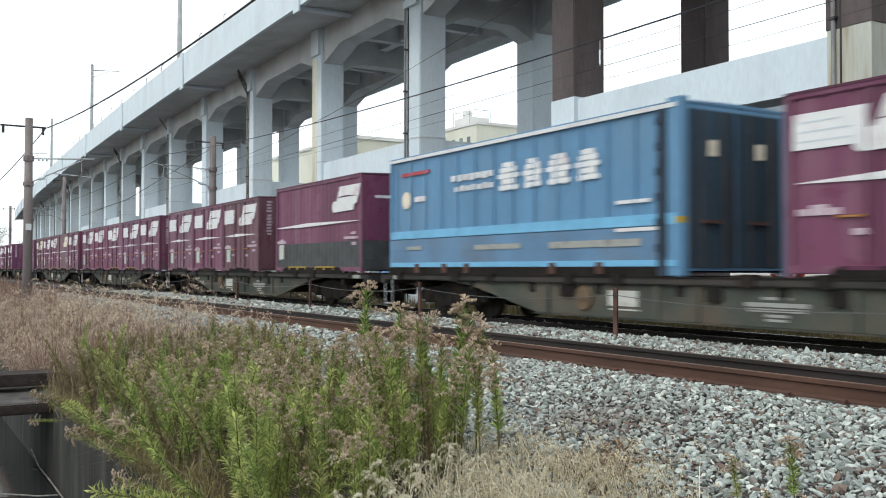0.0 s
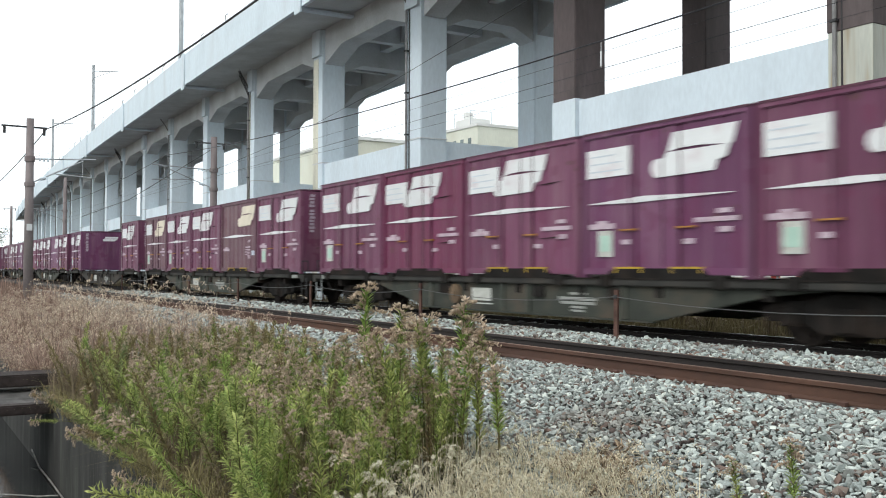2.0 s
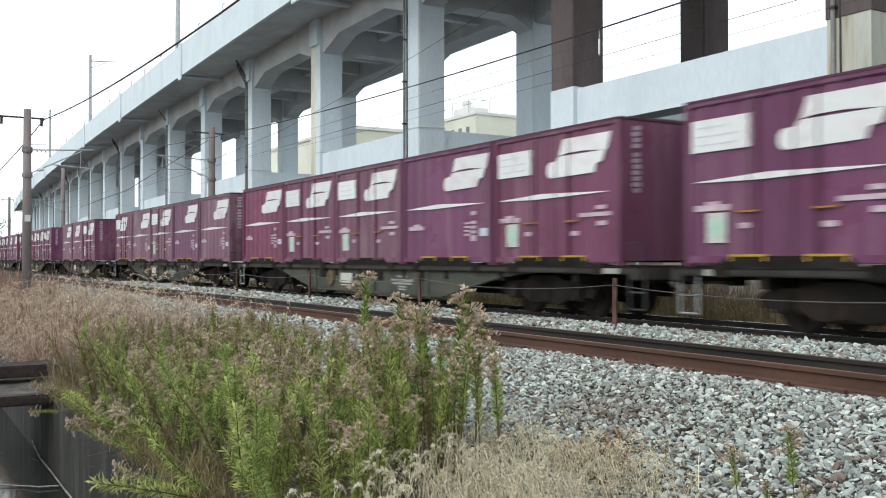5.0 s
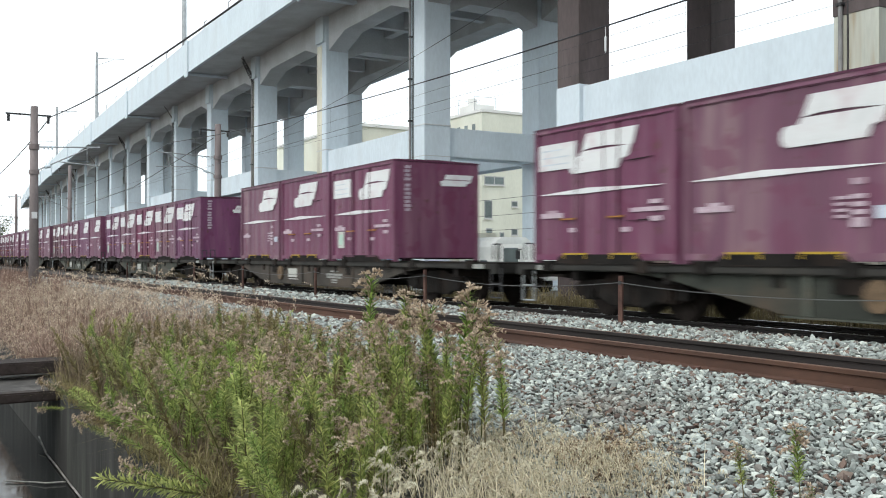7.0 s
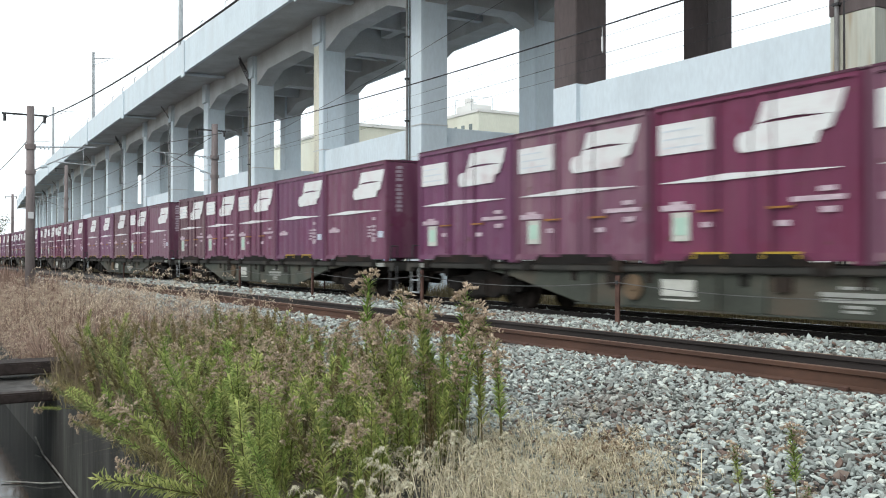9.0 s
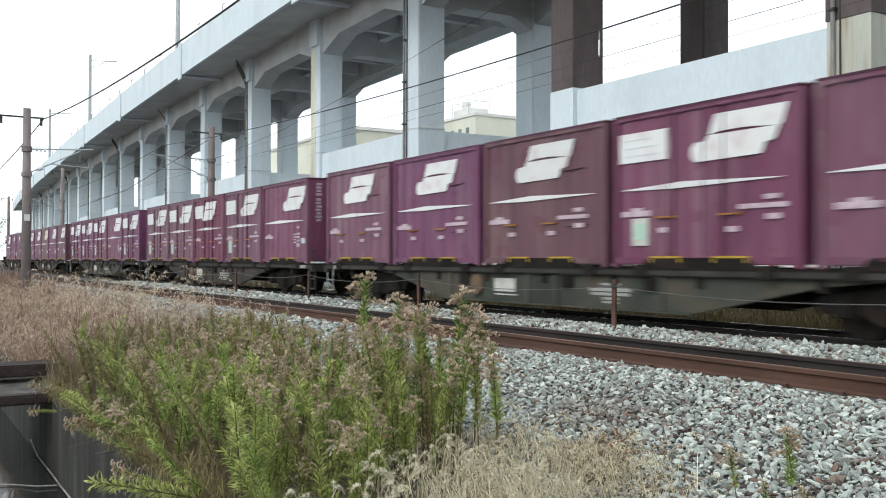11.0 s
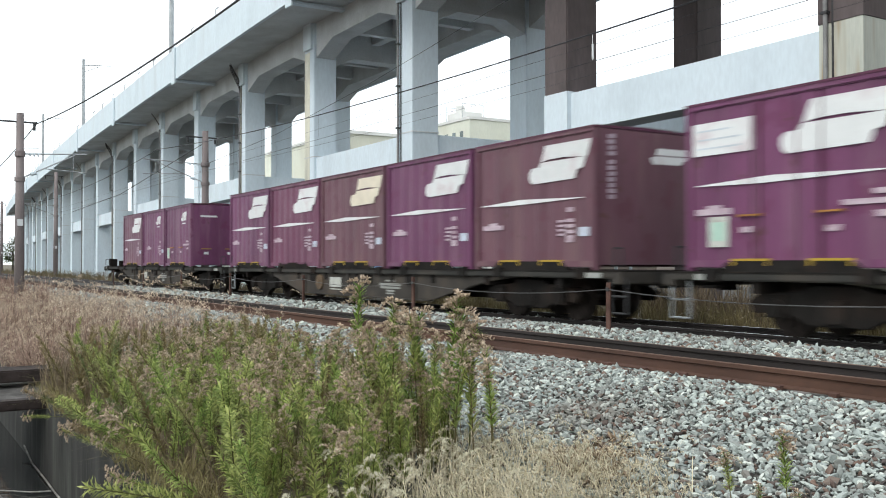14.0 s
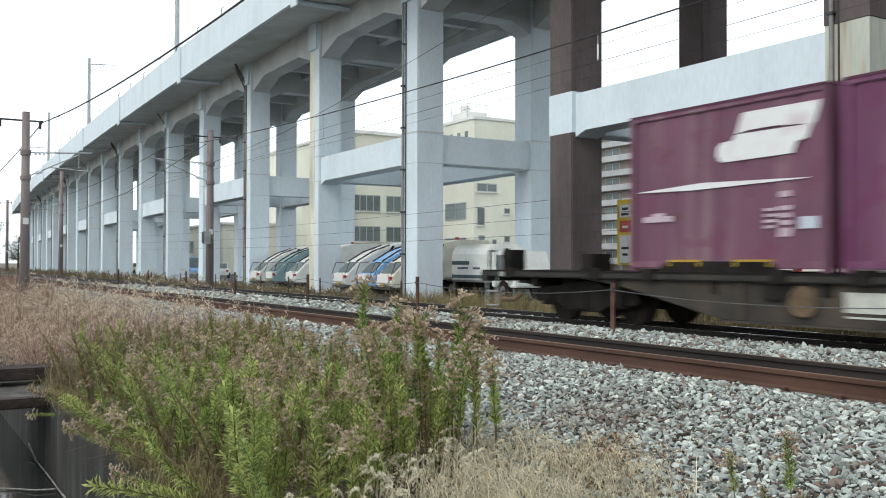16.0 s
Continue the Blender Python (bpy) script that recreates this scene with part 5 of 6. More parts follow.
sign = thing("sign_pylon", "yellow roadside sign pylon with small panels", "sign", pose(-33.2, 30.0, -0.3))
part("post", Shape().tube((0.0, 0, 0), (0.0, 0, 4.6), 0.08, 8).tube((1.0, 0, 0), (1.0, 0, 4.6), 0.08, 8), GALV, sign)
part("panel", Shape().box(-0.1, 1.1, -0.14, -0.02, 1.4, 4.5), YELLOW_SIGN, sign, bevel=0.02)
part("panel", Shape().box(0.12, 0.9, -0.17, -0.13, 3.65, 4.25), PALE, sign, "pale panel with faded marks")
part("panel", Shape().box(0.12, 0.9, -0.17, -0.13, 2.95, 3.5), RED_SIGN, sign, "red panel")
part("panel", Shape().box(0.12, 0.9, -0.17, -0.13, 1.5, 2.8), PALE, sign, "white panel")
for z, w in ((3.8, 0.5), (4.05, 0.4), (2.2, 0.5), (1.9, 0.35), (3.2, 0.4)):
    part("mark", Shape().box(0.5 - w / 2, 0.5 + w / 2, -0.18, -0.165, z - 0.06, z + 0.06), DARK_METAL if z != 3.2 else PALE, sign)
for x, y, label in ((-24.35, 30.0, "blue and pale round road signs on a thin post"),):
    rs = thing("road_sign", label, "road sign", pose(x, y, -0.3, 0, 0, 25))
    part("post", Shape().tube((0, 0, 0), (0, 0, 3.6), 0.04, 8), GALV, rs)
    part("disc", Shape().tube((0, -0.06, 3.19), (0, -0.04, 3.19), 0.32, 24), PALE, rs, "pale round sign")
    part("disc", Shape().tube((0, -0.06, 2.19), (0, -0.04, 2.19), 0.32, 24), RED_SIGN, rs, "red rim of the lower sign")
    part("disc", Shape().tube((0, -0.075, 2.19), (0, -0.058, 2.19), 0.25, 24), BLUE, rs, "blue round sign")
    part("plate", Shape().box(-0.25, 0.25, -0.06, -0.04, 2.62, 2.78), PALE, rs)
for x, z in ((-25.65, 1.6), (-24.41, 1.6)):
    b = thing("small_sign", "small red and white round sign on a short post", "road sign", pose(x, 31.5, -0.3, 0, 0, 25), "small round signs by the yard")
    part("post", Shape().tube((0, 0, 0), (0, 0, z), 0.03, 8), GALV, b)
    part("disc", Shape().tube((0, -0.05, z - 0.3), (0, -0.03, z - 0.3), 0.2, 20), RED_SIGN, b)
    part("bar", Shape().box(-0.18, 0.18, -0.062, -0.05, z - 0.34, z - 0.26), PALE, b, "white bar")
ridge = Shape().sheet([[(-2600 + 60 * i, 1500 + 300 * (k > 0), (-1, 62 + 36 * (0.5 + 0.5 * noise.noise(Vector((i * 0.13, 0, 7)))) + 8 * noise.noise(Vector((i * 0.5, 3, 7))))[k]) for i in range(90)] for k in (0, 1)])
solo("backdrop", ridge, surface("hazy_blue_hills", (0.20, 0.29, 0.38), 1.0, vary=0.1, scale=0.01, bump=0), "distant hazy blue hills", "hills", kind="structure")

TYRE = surface("black_rubber", (0.02, 0.02, 0.02), 0.9, vary=0.2)
CHROME = surface("grey_hub", (0.3, 0.3, 0.3), 0.4, metal=0.7)
LAMP_RED = surface("red_tail_lamp", (0.35, 0.02, 0.02), 0.3, vary=0.05)


def wheels(owner, places, r):
    for x, y in places:
        t = part("wheel", Shape().tube((x, y - 0.11, r), (x, y + 0.11, r), r, 18), TYRE, owner)
        part("hub", Shape().tube((x, y - 0.125, r), (x, y - 0.1, r), r * 0.5, 12), CHROME, t)


def refuse_truck(x, y, body, turn, label):
    """Its rounded tail towards +y in its own space turned by turn."""
    t = thing("refuse_truck", label, "lorry", pose(x, y, -0.3, 0, 0, turn), "parked refuse trucks")
    prof = [(-2.1, 0.75), (-2.1, 2.5), (-0.7, 2.5), (0.3, 2.3), (1.2, 1.98), (2.0, 1.5), (2.55, 0.95), (2.7, 0.55), (2.5, 0.38), (1.3, 0.42), (1.0, 0.75)]
    part("body", Shape().prism(prof, 1, -0.8, 0.8), body, t, bevel=0.05)
    for (xa, za), (xb, zb) in zip(prof[3:7], prof[4:8]):
        for u in (0.2, 0.7):
            px, pz = xa + (xb - xa) * u, za + (zb - za) * u
            part("rib", Shape().tube((px, -0.82, pz), (px, 0.82, pz), 0.03, 6), body if u > 0.5 else PALE, t)
    for sy in (-0.83, 0.83):
        part("side_recess", Shape().prism([(-1.9, 0.85), (-1.9, 2.25), (0.0, 2.1), (0.6, 0.85)], 1, sy - 0.012, sy + 0.012), body, t)
        part("hopper_seam", Shape().line([(0.25, sy, 2.28), (0.85, sy, 1.5), (1.2, sy, 0.5)], 0.05, 6), UNDER, t)
        part("grab_bar", Shape().line([(2.05, sy, 1.5), (2.5, sy, 1.5), (2.72, sy, 0.95)], 0.016, 6), DARK_METAL, t)
    part("tail_skirt", Shape().prism([(1.15, 0.44), (2.62, 0.44), (2.50, 0.30), (1.3, 0.30)], 1, -0.82, 0.82), UNDER, t, "dark lower tail")
    part("hopper_mouth", Shape().prism([(2.06, 1.46), (2.50, 1.02), (2.53, 1.04), (2.09, 1.48)], 1, -0.62, 0.62), GLASS, t, "dark loading hatch")
    part("beacon", Shape().tube((-0.9, 0, 2.5), (-0.9, 0, 2.62), 0.09, 10), LAMP_RED, t)
    for sy in (-0.5, 0.5):
        part("tail_strut", Shape().line([(0.3, sy, 2.33), (1.2, sy, 2.02), (2.02, sy, 1.54)], 0.035, 6), DARK_METAL, t)
    part("rear_panel", Shape().box(2.68, 2.73, -0.55, 0.55, 0.62, 0.98), PALE, t)
    part("number_plate", Shape().box(2.72, 2.75, -0.2, 0.2, 0.46, 0.58), YELLOW, t, "blank plate")
    part("hopper_edge", Shape().box(2.1, 2.72, -0.83, 0.83, 0.34, 0.44), DARK_METAL, t)
    part("cab", Shape().prism([(-3.8, 0.5), (-3.8, 1.3), (-3.55, 2.1), (-2.2, 2.15), (-2.2, 0.5)], 1, -0.8, 0.8), body, t, bevel=0.05)
    part("windscreen", Shape().prism([(-3.83, 1.32), (-3.59, 2.0), (-3.56, 2.0), (-3.79, 1.32)], 1, -0.7, 0.7), GLASS, t)
    for sy in (-0.81, 0.8):
        part("side_window", Shape().box(-3.3, -2.4, sy, sy + 0.01, 1.35, 1.95), GLASS, t)
    part("chassis", Shape().box(-3.6, 2.4, -0.4, 0.4, 0.45, 0.75), UNDER, t)
    for sy in (-0.6, 0.6):
        part("tail_lamp", Shape().box(2.6, 2.7, sy - 0.12, sy + 0.12, 0.78, 0.9), LAMP_RED, t)
    wheels(t, [(a, b) for a in (-2.9, 0.9) for b in (-0.66, 0.66)], 0.38)
    return t


TRUCK_WHITE = surface("white_truck_paint", (0.68, 0.70, 0.68), 0.4, vary=0.08)
TRUCK_TEAL = surface("grey_teal_truck_paint", (0.22, 0.33, 0.36), 0.4, vary=0.1)
TRUCK_BLUE = surface("light_blue_truck_paint", (0.25, 0.45, 0.72), 0.4, vary=0.08)
TRUCK_DARK = surface("dark_teal_truck_stripe", (0.06, 0.10, 0.12), 0.4, vary=0.1)
TRUCK_CREAM = surface("cream_truck_paint", (0.64, 0.62, 0.52), 0.4, vary=0.08)
for x, y, paint, label in ((-51.2, 20.0, TRUCK_WHITE, "parked white refuse truck with rounded tail"), (-48.7, 20.0, TRUCK_TEAL, "parked grey-teal refuse truck with rounded tail"), (-46.2, 20.2, TRUCK_WHITE, "parked white refuse truck with rounded tail"),
                           (-39.6, 20.0, TRUCK_WHITE, "parked white refuse truck with rounded tail"), (-37.2, 20.1, TRUCK_BLUE, "parked light blue refuse truck with rounded tail"), (-34.9, 19.9, TRUCK_CREAM, "parked cream refuse truck with rounded tail")):
    refuse_truck(x + 0.1, y + 1.0, paint, -93, label)
lorry = thing("box_lorry", "small white tank-bodied lorry with dark teal stripes parked under the viaduct", "lorry", pose(-31.5, 22.0, -0.3))
part("body", Shape().prism([(-0.95, 0.75), (0.95, 0.75), (0.95, 1.85), (0.85, 2.1), (0.6, 2.26), (-0.6, 2.26), (-0.85, 2.1), (-0.95, 1.85)], 0, -4.0, 0.3), TRUCK_WHITE, lorry, bevel=0.04)
for x0, x1, z0, z1 in ((-3.2, -1.1, 1.40, 1.56), (-3.9, 0.2, 0.84, 0.98), (-2.0, -1.2, 1.22, 1.3), (-0.8, -0.3, 1.22, 1.3)):
    part("stripe", Shape().box(x0, x1, -0.965, -0.94, z0, z1), TRUCK_DARK, lorry)
part("frame_rail", Shape().box(-4.05, 0.35, -0.97, 0.97, 0.68, 0.76), CHROME, lorry)
part("cab", Shape().prism([(0.4, 0.5), (2.15, 0.5), (2.15, 1.2), (1.9, 1.95), (0.4, 1.95)], 1, -0.85, 0.85), TRUCK_WHITE, lorry, bevel=0.05)
part("side_window", Shape().box(0.8, 1.75, -0.865, -0.84, 1.2, 1.8), GLASS, lorry)
part("chassis", Shape().box(-4.0, 2.0, -0.5, 0.5, 0.45, 0.72), UNDER, lorry)
part("mirror", Shape().box(2.0, 2.06, -1.15, -0.98, 1.35, 1.7).tube((2.0, -0.85, 1.75), (2.03, -1.08, 1.72), 0.02, 6), DARK_METAL, lorry)
# near-black filler block stands for shade between tank and cab
part("cab_gap", Shape().box(0.3, 0.42, -0.7, 0.7, 0.7, 1.9), UNDER, lorry, "dark block standing for the shaded gap behind the cab")
part("door_line", Shape().box(0.75, 0.77, -0.862, -0.84, 0.6, 1.85), DARK_METAL, lorry)
wheels(lorry, [(a, b) for a in (-2.6, 1.3) for b in (-0.8, 0.8)], 0.38)


def small_car(x, y, paint, label, tall=1.45, turn=0.0):
    c = thing("parked_car", label, "car", pose(x, y, -0.3, 0, 0, turn), "parked cars")
    part("body", Shape().prism([(-1.7, 0.3), (-1.75, 0.75), (-0.95, 0.9), (1.55, 0.92), (1.7, 0.7), (1.7, 0.3)], 1, -0.74, 0.74), paint, c, bevel=0.06)
    part("cabin", Shape().prism([(-1.0, 0.88), (-0.5, tall), (1.15, tall), (1.55, 0.9)], 1, -0.66, 0.66), paint, c, bevel=0.06)
    for sy in (-0.67, 0.66):
        part("side_window", Shape().prism([(-0.8, 0.95), (-0.42, tall - 0.1), (1.05, tall - 0.1), (1.35, 0.95)], 1, sy, sy + 0.012), GLASS, c)
    part("rear_window", Shape().prism([(1.2, tall - 0.08), (1.23, tall - 0.08), (1.56, 0.98), (1.53, 0.98)], 1, -0.55, 0.55), GLASS, c)
    for sy in (-0.6, 0.6):
        part("tail_lamp", Shape().box(1.68, 1.74, sy - 0.1, sy + 0.1, 0.62, 0.8), LAMP_RED, c)
    wheels(c, [(a, b) for a in (-1.1, 1.1) for b in (-0.68, 0.68)], 0.28)


small_car(-87.5, 28.0, TRUCK_WHITE, "small white hatchback parked in the yard", 1.5, -20)
small_car(-117.0, 29.0, TRUCK_WHITE, "white van-like car parked in the yard", 1.8, -30)
small_car(-130.0, 29.0, TRUCK_WHITE, "white car parked in the yard", 1.5, -30)
small_car(-138.0, 29.5, TRUCK_CREAM, "cream car parked in the yard", 1.5, -30)
small_car(-100.5, 29.0, TRUCK_BLUE, "tall blue van parked in the yard", 2.1, -10)


# ---- weeds on the bank ----
def leafage(name, colour, colour2, rough=0.75, through_light=0.25, per=0.35):
    """Thin plant matter: two tones by piece, some light passing through."""
    m = bpy.data.materials.new(name)
    m.use_nodes = True
    n, k = m.node_tree.nodes, m.node_tree.links
    b = n["Principled BSDF"]
    lone = n.new("ShaderNodeNewGeometry").outputs["Random Per Island"]
    own = n.new("ShaderNodeObjectInfo").outputs["Random"]
    tone = n.new("ShaderNodeMix")
    tone.data_type = "RGBA"
    tone.inputs["A"].default_value, tone.inputs["B"].default_value = (*colour, 1), (*colour2, 1)
    both = n.new("ShaderNodeMath")
    both.operation = "MULTIPLY_ADD"
    k.new(own, both.inputs[0])
    both.inputs[1].default_value = 0.6
    half = n.new("ShaderNodeMath")
    half.operation = "MULTIPLY"
    half.inputs[1].default_value = 0.45
    k.new(lone, half.inputs[0])
    k.new(half.outputs[0], both.inputs[2])
    k.new(both.outputs[0], tone.inputs["Factor"])
    grade = n.new("ShaderNodeMapRange")
    grade.inputs["To Min"].default_value, grade.inputs["To Max"].default_value = 1 - per, 1 + per
    k.new(lone, grade.inputs["Value"])
    tint = n.new("ShaderNodeMix")
    tint.data_type, tint.blend_type = "RGBA", "MULTIPLY"
    tint.inputs["Factor"].default_value = 1
    k.new(tone.outputs["Result"], tint.inputs["A"])
    k.new(grade.outputs["Result"], tint.inputs["B"])
    k.new(tint.outputs["Result"], b.inputs["Base Color"])
    b.inputs["Roughness"].default_value = rough
    b.inputs["Specular IOR Level"].default_value = 0.25
    soft = n.new("ShaderNodeBsdfTranslucent")
    k.new(tint.outputs["Result"], soft.inputs["Color"])
    mix = n.new("ShaderNodeMixShader")
    mix.inputs["Fac"].default_value = through_light
    k.new(b.outputs["BSDF"], mix.inputs[1])
    k.new(soft.outputs["BSDF"], mix.inputs[2])
    k.new(mix.outputs["Shader"], n["Material Output"].inputs["Surface"])
    return m


LEAF = leafage("weed_leaf", (0.18, 0.315, 0.065), (0.38, 0.39, 0.145), through_light=0.38, per=0.5)
# darker copy of the weed leaf, with the thicket's inner shade in its colour
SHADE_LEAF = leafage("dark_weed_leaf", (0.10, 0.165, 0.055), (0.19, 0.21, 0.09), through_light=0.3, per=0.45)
STEM = leafage("weed_stem", (0.13, 0.085, 0.05), (0.10, 0.12, 0.04), through_light=0.0)
PLUME = leafage("faded_seed_plume", (0.39, 0.295, 0.215), (0.52, 0.43, 0.33), through_light=0.3, per=0.4)
RUSSET = leafage("russet_dry_grass", (0.22, 0.135, 0.105), (0.33, 0.24, 0.19), through_light=0.25, per=0.55)
STRAW = leafage("pale_straw", (0.68, 0.62, 0.46), (0.48, 0.42, 0.30), through_light=0.25)
BROWN_LEAF = leafage("withered_weed_leaf", (0.25, 0.18, 0.10), (0.20, 0.19, 0.08), per=0.5)
DEAD = leafage("rusty_dead_leaf", (0.19, 0.12, 0.075), (0.30, 0.23, 0.15), through_light=0.15)
DULL = leafage("dull_dead_leaf", (0.19, 0.14, 0.095), (0.14, 0.12, 0.07), through_light=0.15)


def blade(s, p, d, up, length, width, bend=0.4):
    """One narrow bent leaf from p towards d."""
    side = d.cross(up)
    if side.length < 1e-4:
        side = Vector((1, 0, 0))
    side = side.normalized() * width / 2
    a = p + d * length * 0.5 + up * length * 0.03
    e = p + d * length - Vector((0, 0, 1)) * length * bend
    n = len(s.v)
    s.v += [tuple(p), tuple(a - side), tuple(a + side), tuple(e)]
    s.f += [(n, n + 1, n + 2), (n + 1, n + 3, n + 2)]


def goldenrod_meshes(r, height, lean, leaves, plume, leaf=None):
    stem, foliage, head = Shape(), Shape(), Shape()
    bare = r.uniform(0.38, 0.58) if plume else r.uniform(0.12, 0.42)
    az = r.uniform(0, 6.283)
    tip = Vector((math.cos(az) * lean, math.sin(az) * lean, 1)).normalized()

    def along(t):
        return Vector((tip.x * height * t * t, tip.y * height * t * t, height * t * (1 - 0.12 * lean * t)))

    pts = [along(i / 6) for i in range(7)]
    stem.pipe(pts, [0.0065 * (1 - 0.12 * i) for i in range(7)])
    for i in range(leaves):
        t = bare + (0.96 - bare) * (i + r.random()) / leaves
        a = i * 2.4 + r.uniform(-0.5, 0.5)
        size = (0.108 - 0.045 * t) * r.uniform(0.75, 1.25)
        d = Vector((math.cos(a), math.sin(a), r.uniform(0.5, 1.3))).normalized()
        blade(foliage, along(t), d, Vector((0, 0, 1)), size, size * 0.18, r.uniform(0.0, 0.3))
    if plume:
        for i in range(plume):
            t = 0.80 + 0.21 * i / plume
            a = r.uniform(0, 6.283)
            reach = (0.12 - 0.075 * i / plume) * r.uniform(0.6, 1.3)
            p = along(min(t, 1.02))
            out = Vector((math.cos(a), math.sin(a), 0))
            for j in range(22):
                u = (j + r.random()) / 22
                c = p + out * reach * u + Vector((0, 0, reach * (0.75 * u - 0.75 * u * u) + r.uniform(0, 0.012)))
                d = (out * r.uniform(-0.2, 1.0) + Vector((r.uniform(-0.6, 0.6), r.uniform(-0.6, 0.6), r.uniform(0.2, 1.2)))).normalized()
                blade(head, c, d, Vector((r.uniform(-1, 1), r.uniform(-1, 1), 1)).normalized(), 0.029, 0.012, 0.1)
    return (stem.mesh("stem", STEM), foliage.mesh("foliage", leaf or LEAF), head.mesh("seed_head", PLUME) if plume else None)


weed_rng = random.Random(7)
KINDS = [goldenrod_meshes(weed_rng, 1.0, weed_rng.uniform(0.05, 0.4) if k > 1 else 0.06, 135 if k < 4 else 195, 14 if k < 4 else 0, BROWN_LEAF if k in (4, 9) else None) for k in range(11)]


def goldenrod(x, y, height, kind=None, tilt=(0, 0)):
    stem, foliage, head = KINDS[weed_rng.choice((0, 1, 2, 3, 4, 5, 5, 6, 7, 8, 9, 10, 6, 7, 8)) if kind is None else kind]
    z = bed_z(x, y) - 0.03 if y > 3.2 else verge_z(x, y) - 0.03
    g = thing("goldenrod", "green goldenrod weed stem with faded brownish seed plume" if head else "green leafy goldenrod weed stem", "weed",
              pose(x, y, z, tilt[0], tilt[1], weed_rng.uniform(0, 360)) @ Matrix.Diagonal((*(height * weed_rng.uniform(0.95, 1.2),) * 2, height, 1)), "goldenrod weeds on the bank")
    part("stem", stem, None, g)
    part("foliage", foliage, None, g)
    if head:
        part("seed_head", head, None, g)["kind"] = "stuff"


def bank_height(x, y):
    """Taller clump at the line's side, lower along the ditch."""
    return 0.98 + 0.12 * noise.noise(Vector((x * 0.9, y * 0.9, 0)))


count = 0
while count < 285:
    x, y = weed_rng.uniform(-14, -4.7), weed_rng.uniform(2.06, 4.9)
    edge = 2.06 + (4.6 - 2.06) * min(1, (-x - 5.0) / 2.2)    # the clump thins out towards the camera
    if y > edge + 0.1 or (x > -5.9 and y > 3.6):
        continue
    near_ditch = y < 2.7
    tilt = (weed_rng.uniform(2, 30), weed_rng.uniform(-14, 14)) if near_ditch else (weed_rng.uniform(-9, 9), weed_rng.uniform(-9, 9))
    goldenrod(x, y, bank_height(x, y) * weed_rng.uniform(0.72, 1.12), weed_rng.choice((4, 9)) if x < -9.3 and count % 3 else None, tilt=tilt)
    count += 1
for x, y, h in ((-7.82, 3.85, 1.62), (-7.24, 3.9, 1.43), (-7.1, 3.95, 1.36), (-6.75, 3.9, 1.34), (-6.38, 3.95, 1.51), (-6.2, 4.05, 1.30), (-6.0, 4.15, 1.15), (-7.3, 4.25, 1.25),
                (-7.0, 3.6, 1.25), (-6.6, 3.65, 1.3), (-6.3, 3.75, 1.22), (-7.45, 3.95, 1.3), (-6.9, 4.15, 1.3), (-6.1, 3.85, 1.2), (-7.9, 3.6, 1.2), (-6.45, 4.05, 1.36), (-7.2, 3.75, 1.15), (-5.85, 4.05, 1.05),
                (-6.0, 3.95, 1.1), (-6.05, 3.6, 1.0), (-3.83, 4.4, 0.62), (-3.42, 4.4, 0.80), (-3.62, 4.42, 0.45), (-3.36, 4.36, 0.5)):
    goldenrod(x, y, h, weed_rng.randrange(2) if h > 1.4 else weed_rng.randrange(4), (weed_rng.uniform(-4, 4), weed_rng.uniform(-4, 4)))

# stems that sag over the ditch's edge
for x, y, h, rx, ry in ((-6.6, 2.1, 1.15, 66, -34), (-6.9, 2.15, 1.1, 58, -30), (-9.4, 2.1, 0.95, 64, -16), (-10.3, 2.12, 0.95, 70, -18), (-10.9, 2.1, 1.1, 66, -30), (-11.4, 2.1, 1.1, 64, -32), (-9.9, 2.2, 1.1, 56, -28),
                        (-9.0, 2.5, 1.2, 44, -26), (-10.6, 2.4, 1.1, 48, -30), (-7.2, 2.5, 1.15, 40, -32)):
    goldenrod(x, y, h, weed_rng.choice((0, 4, 2, 9, 6, 3)), (rx, ry))


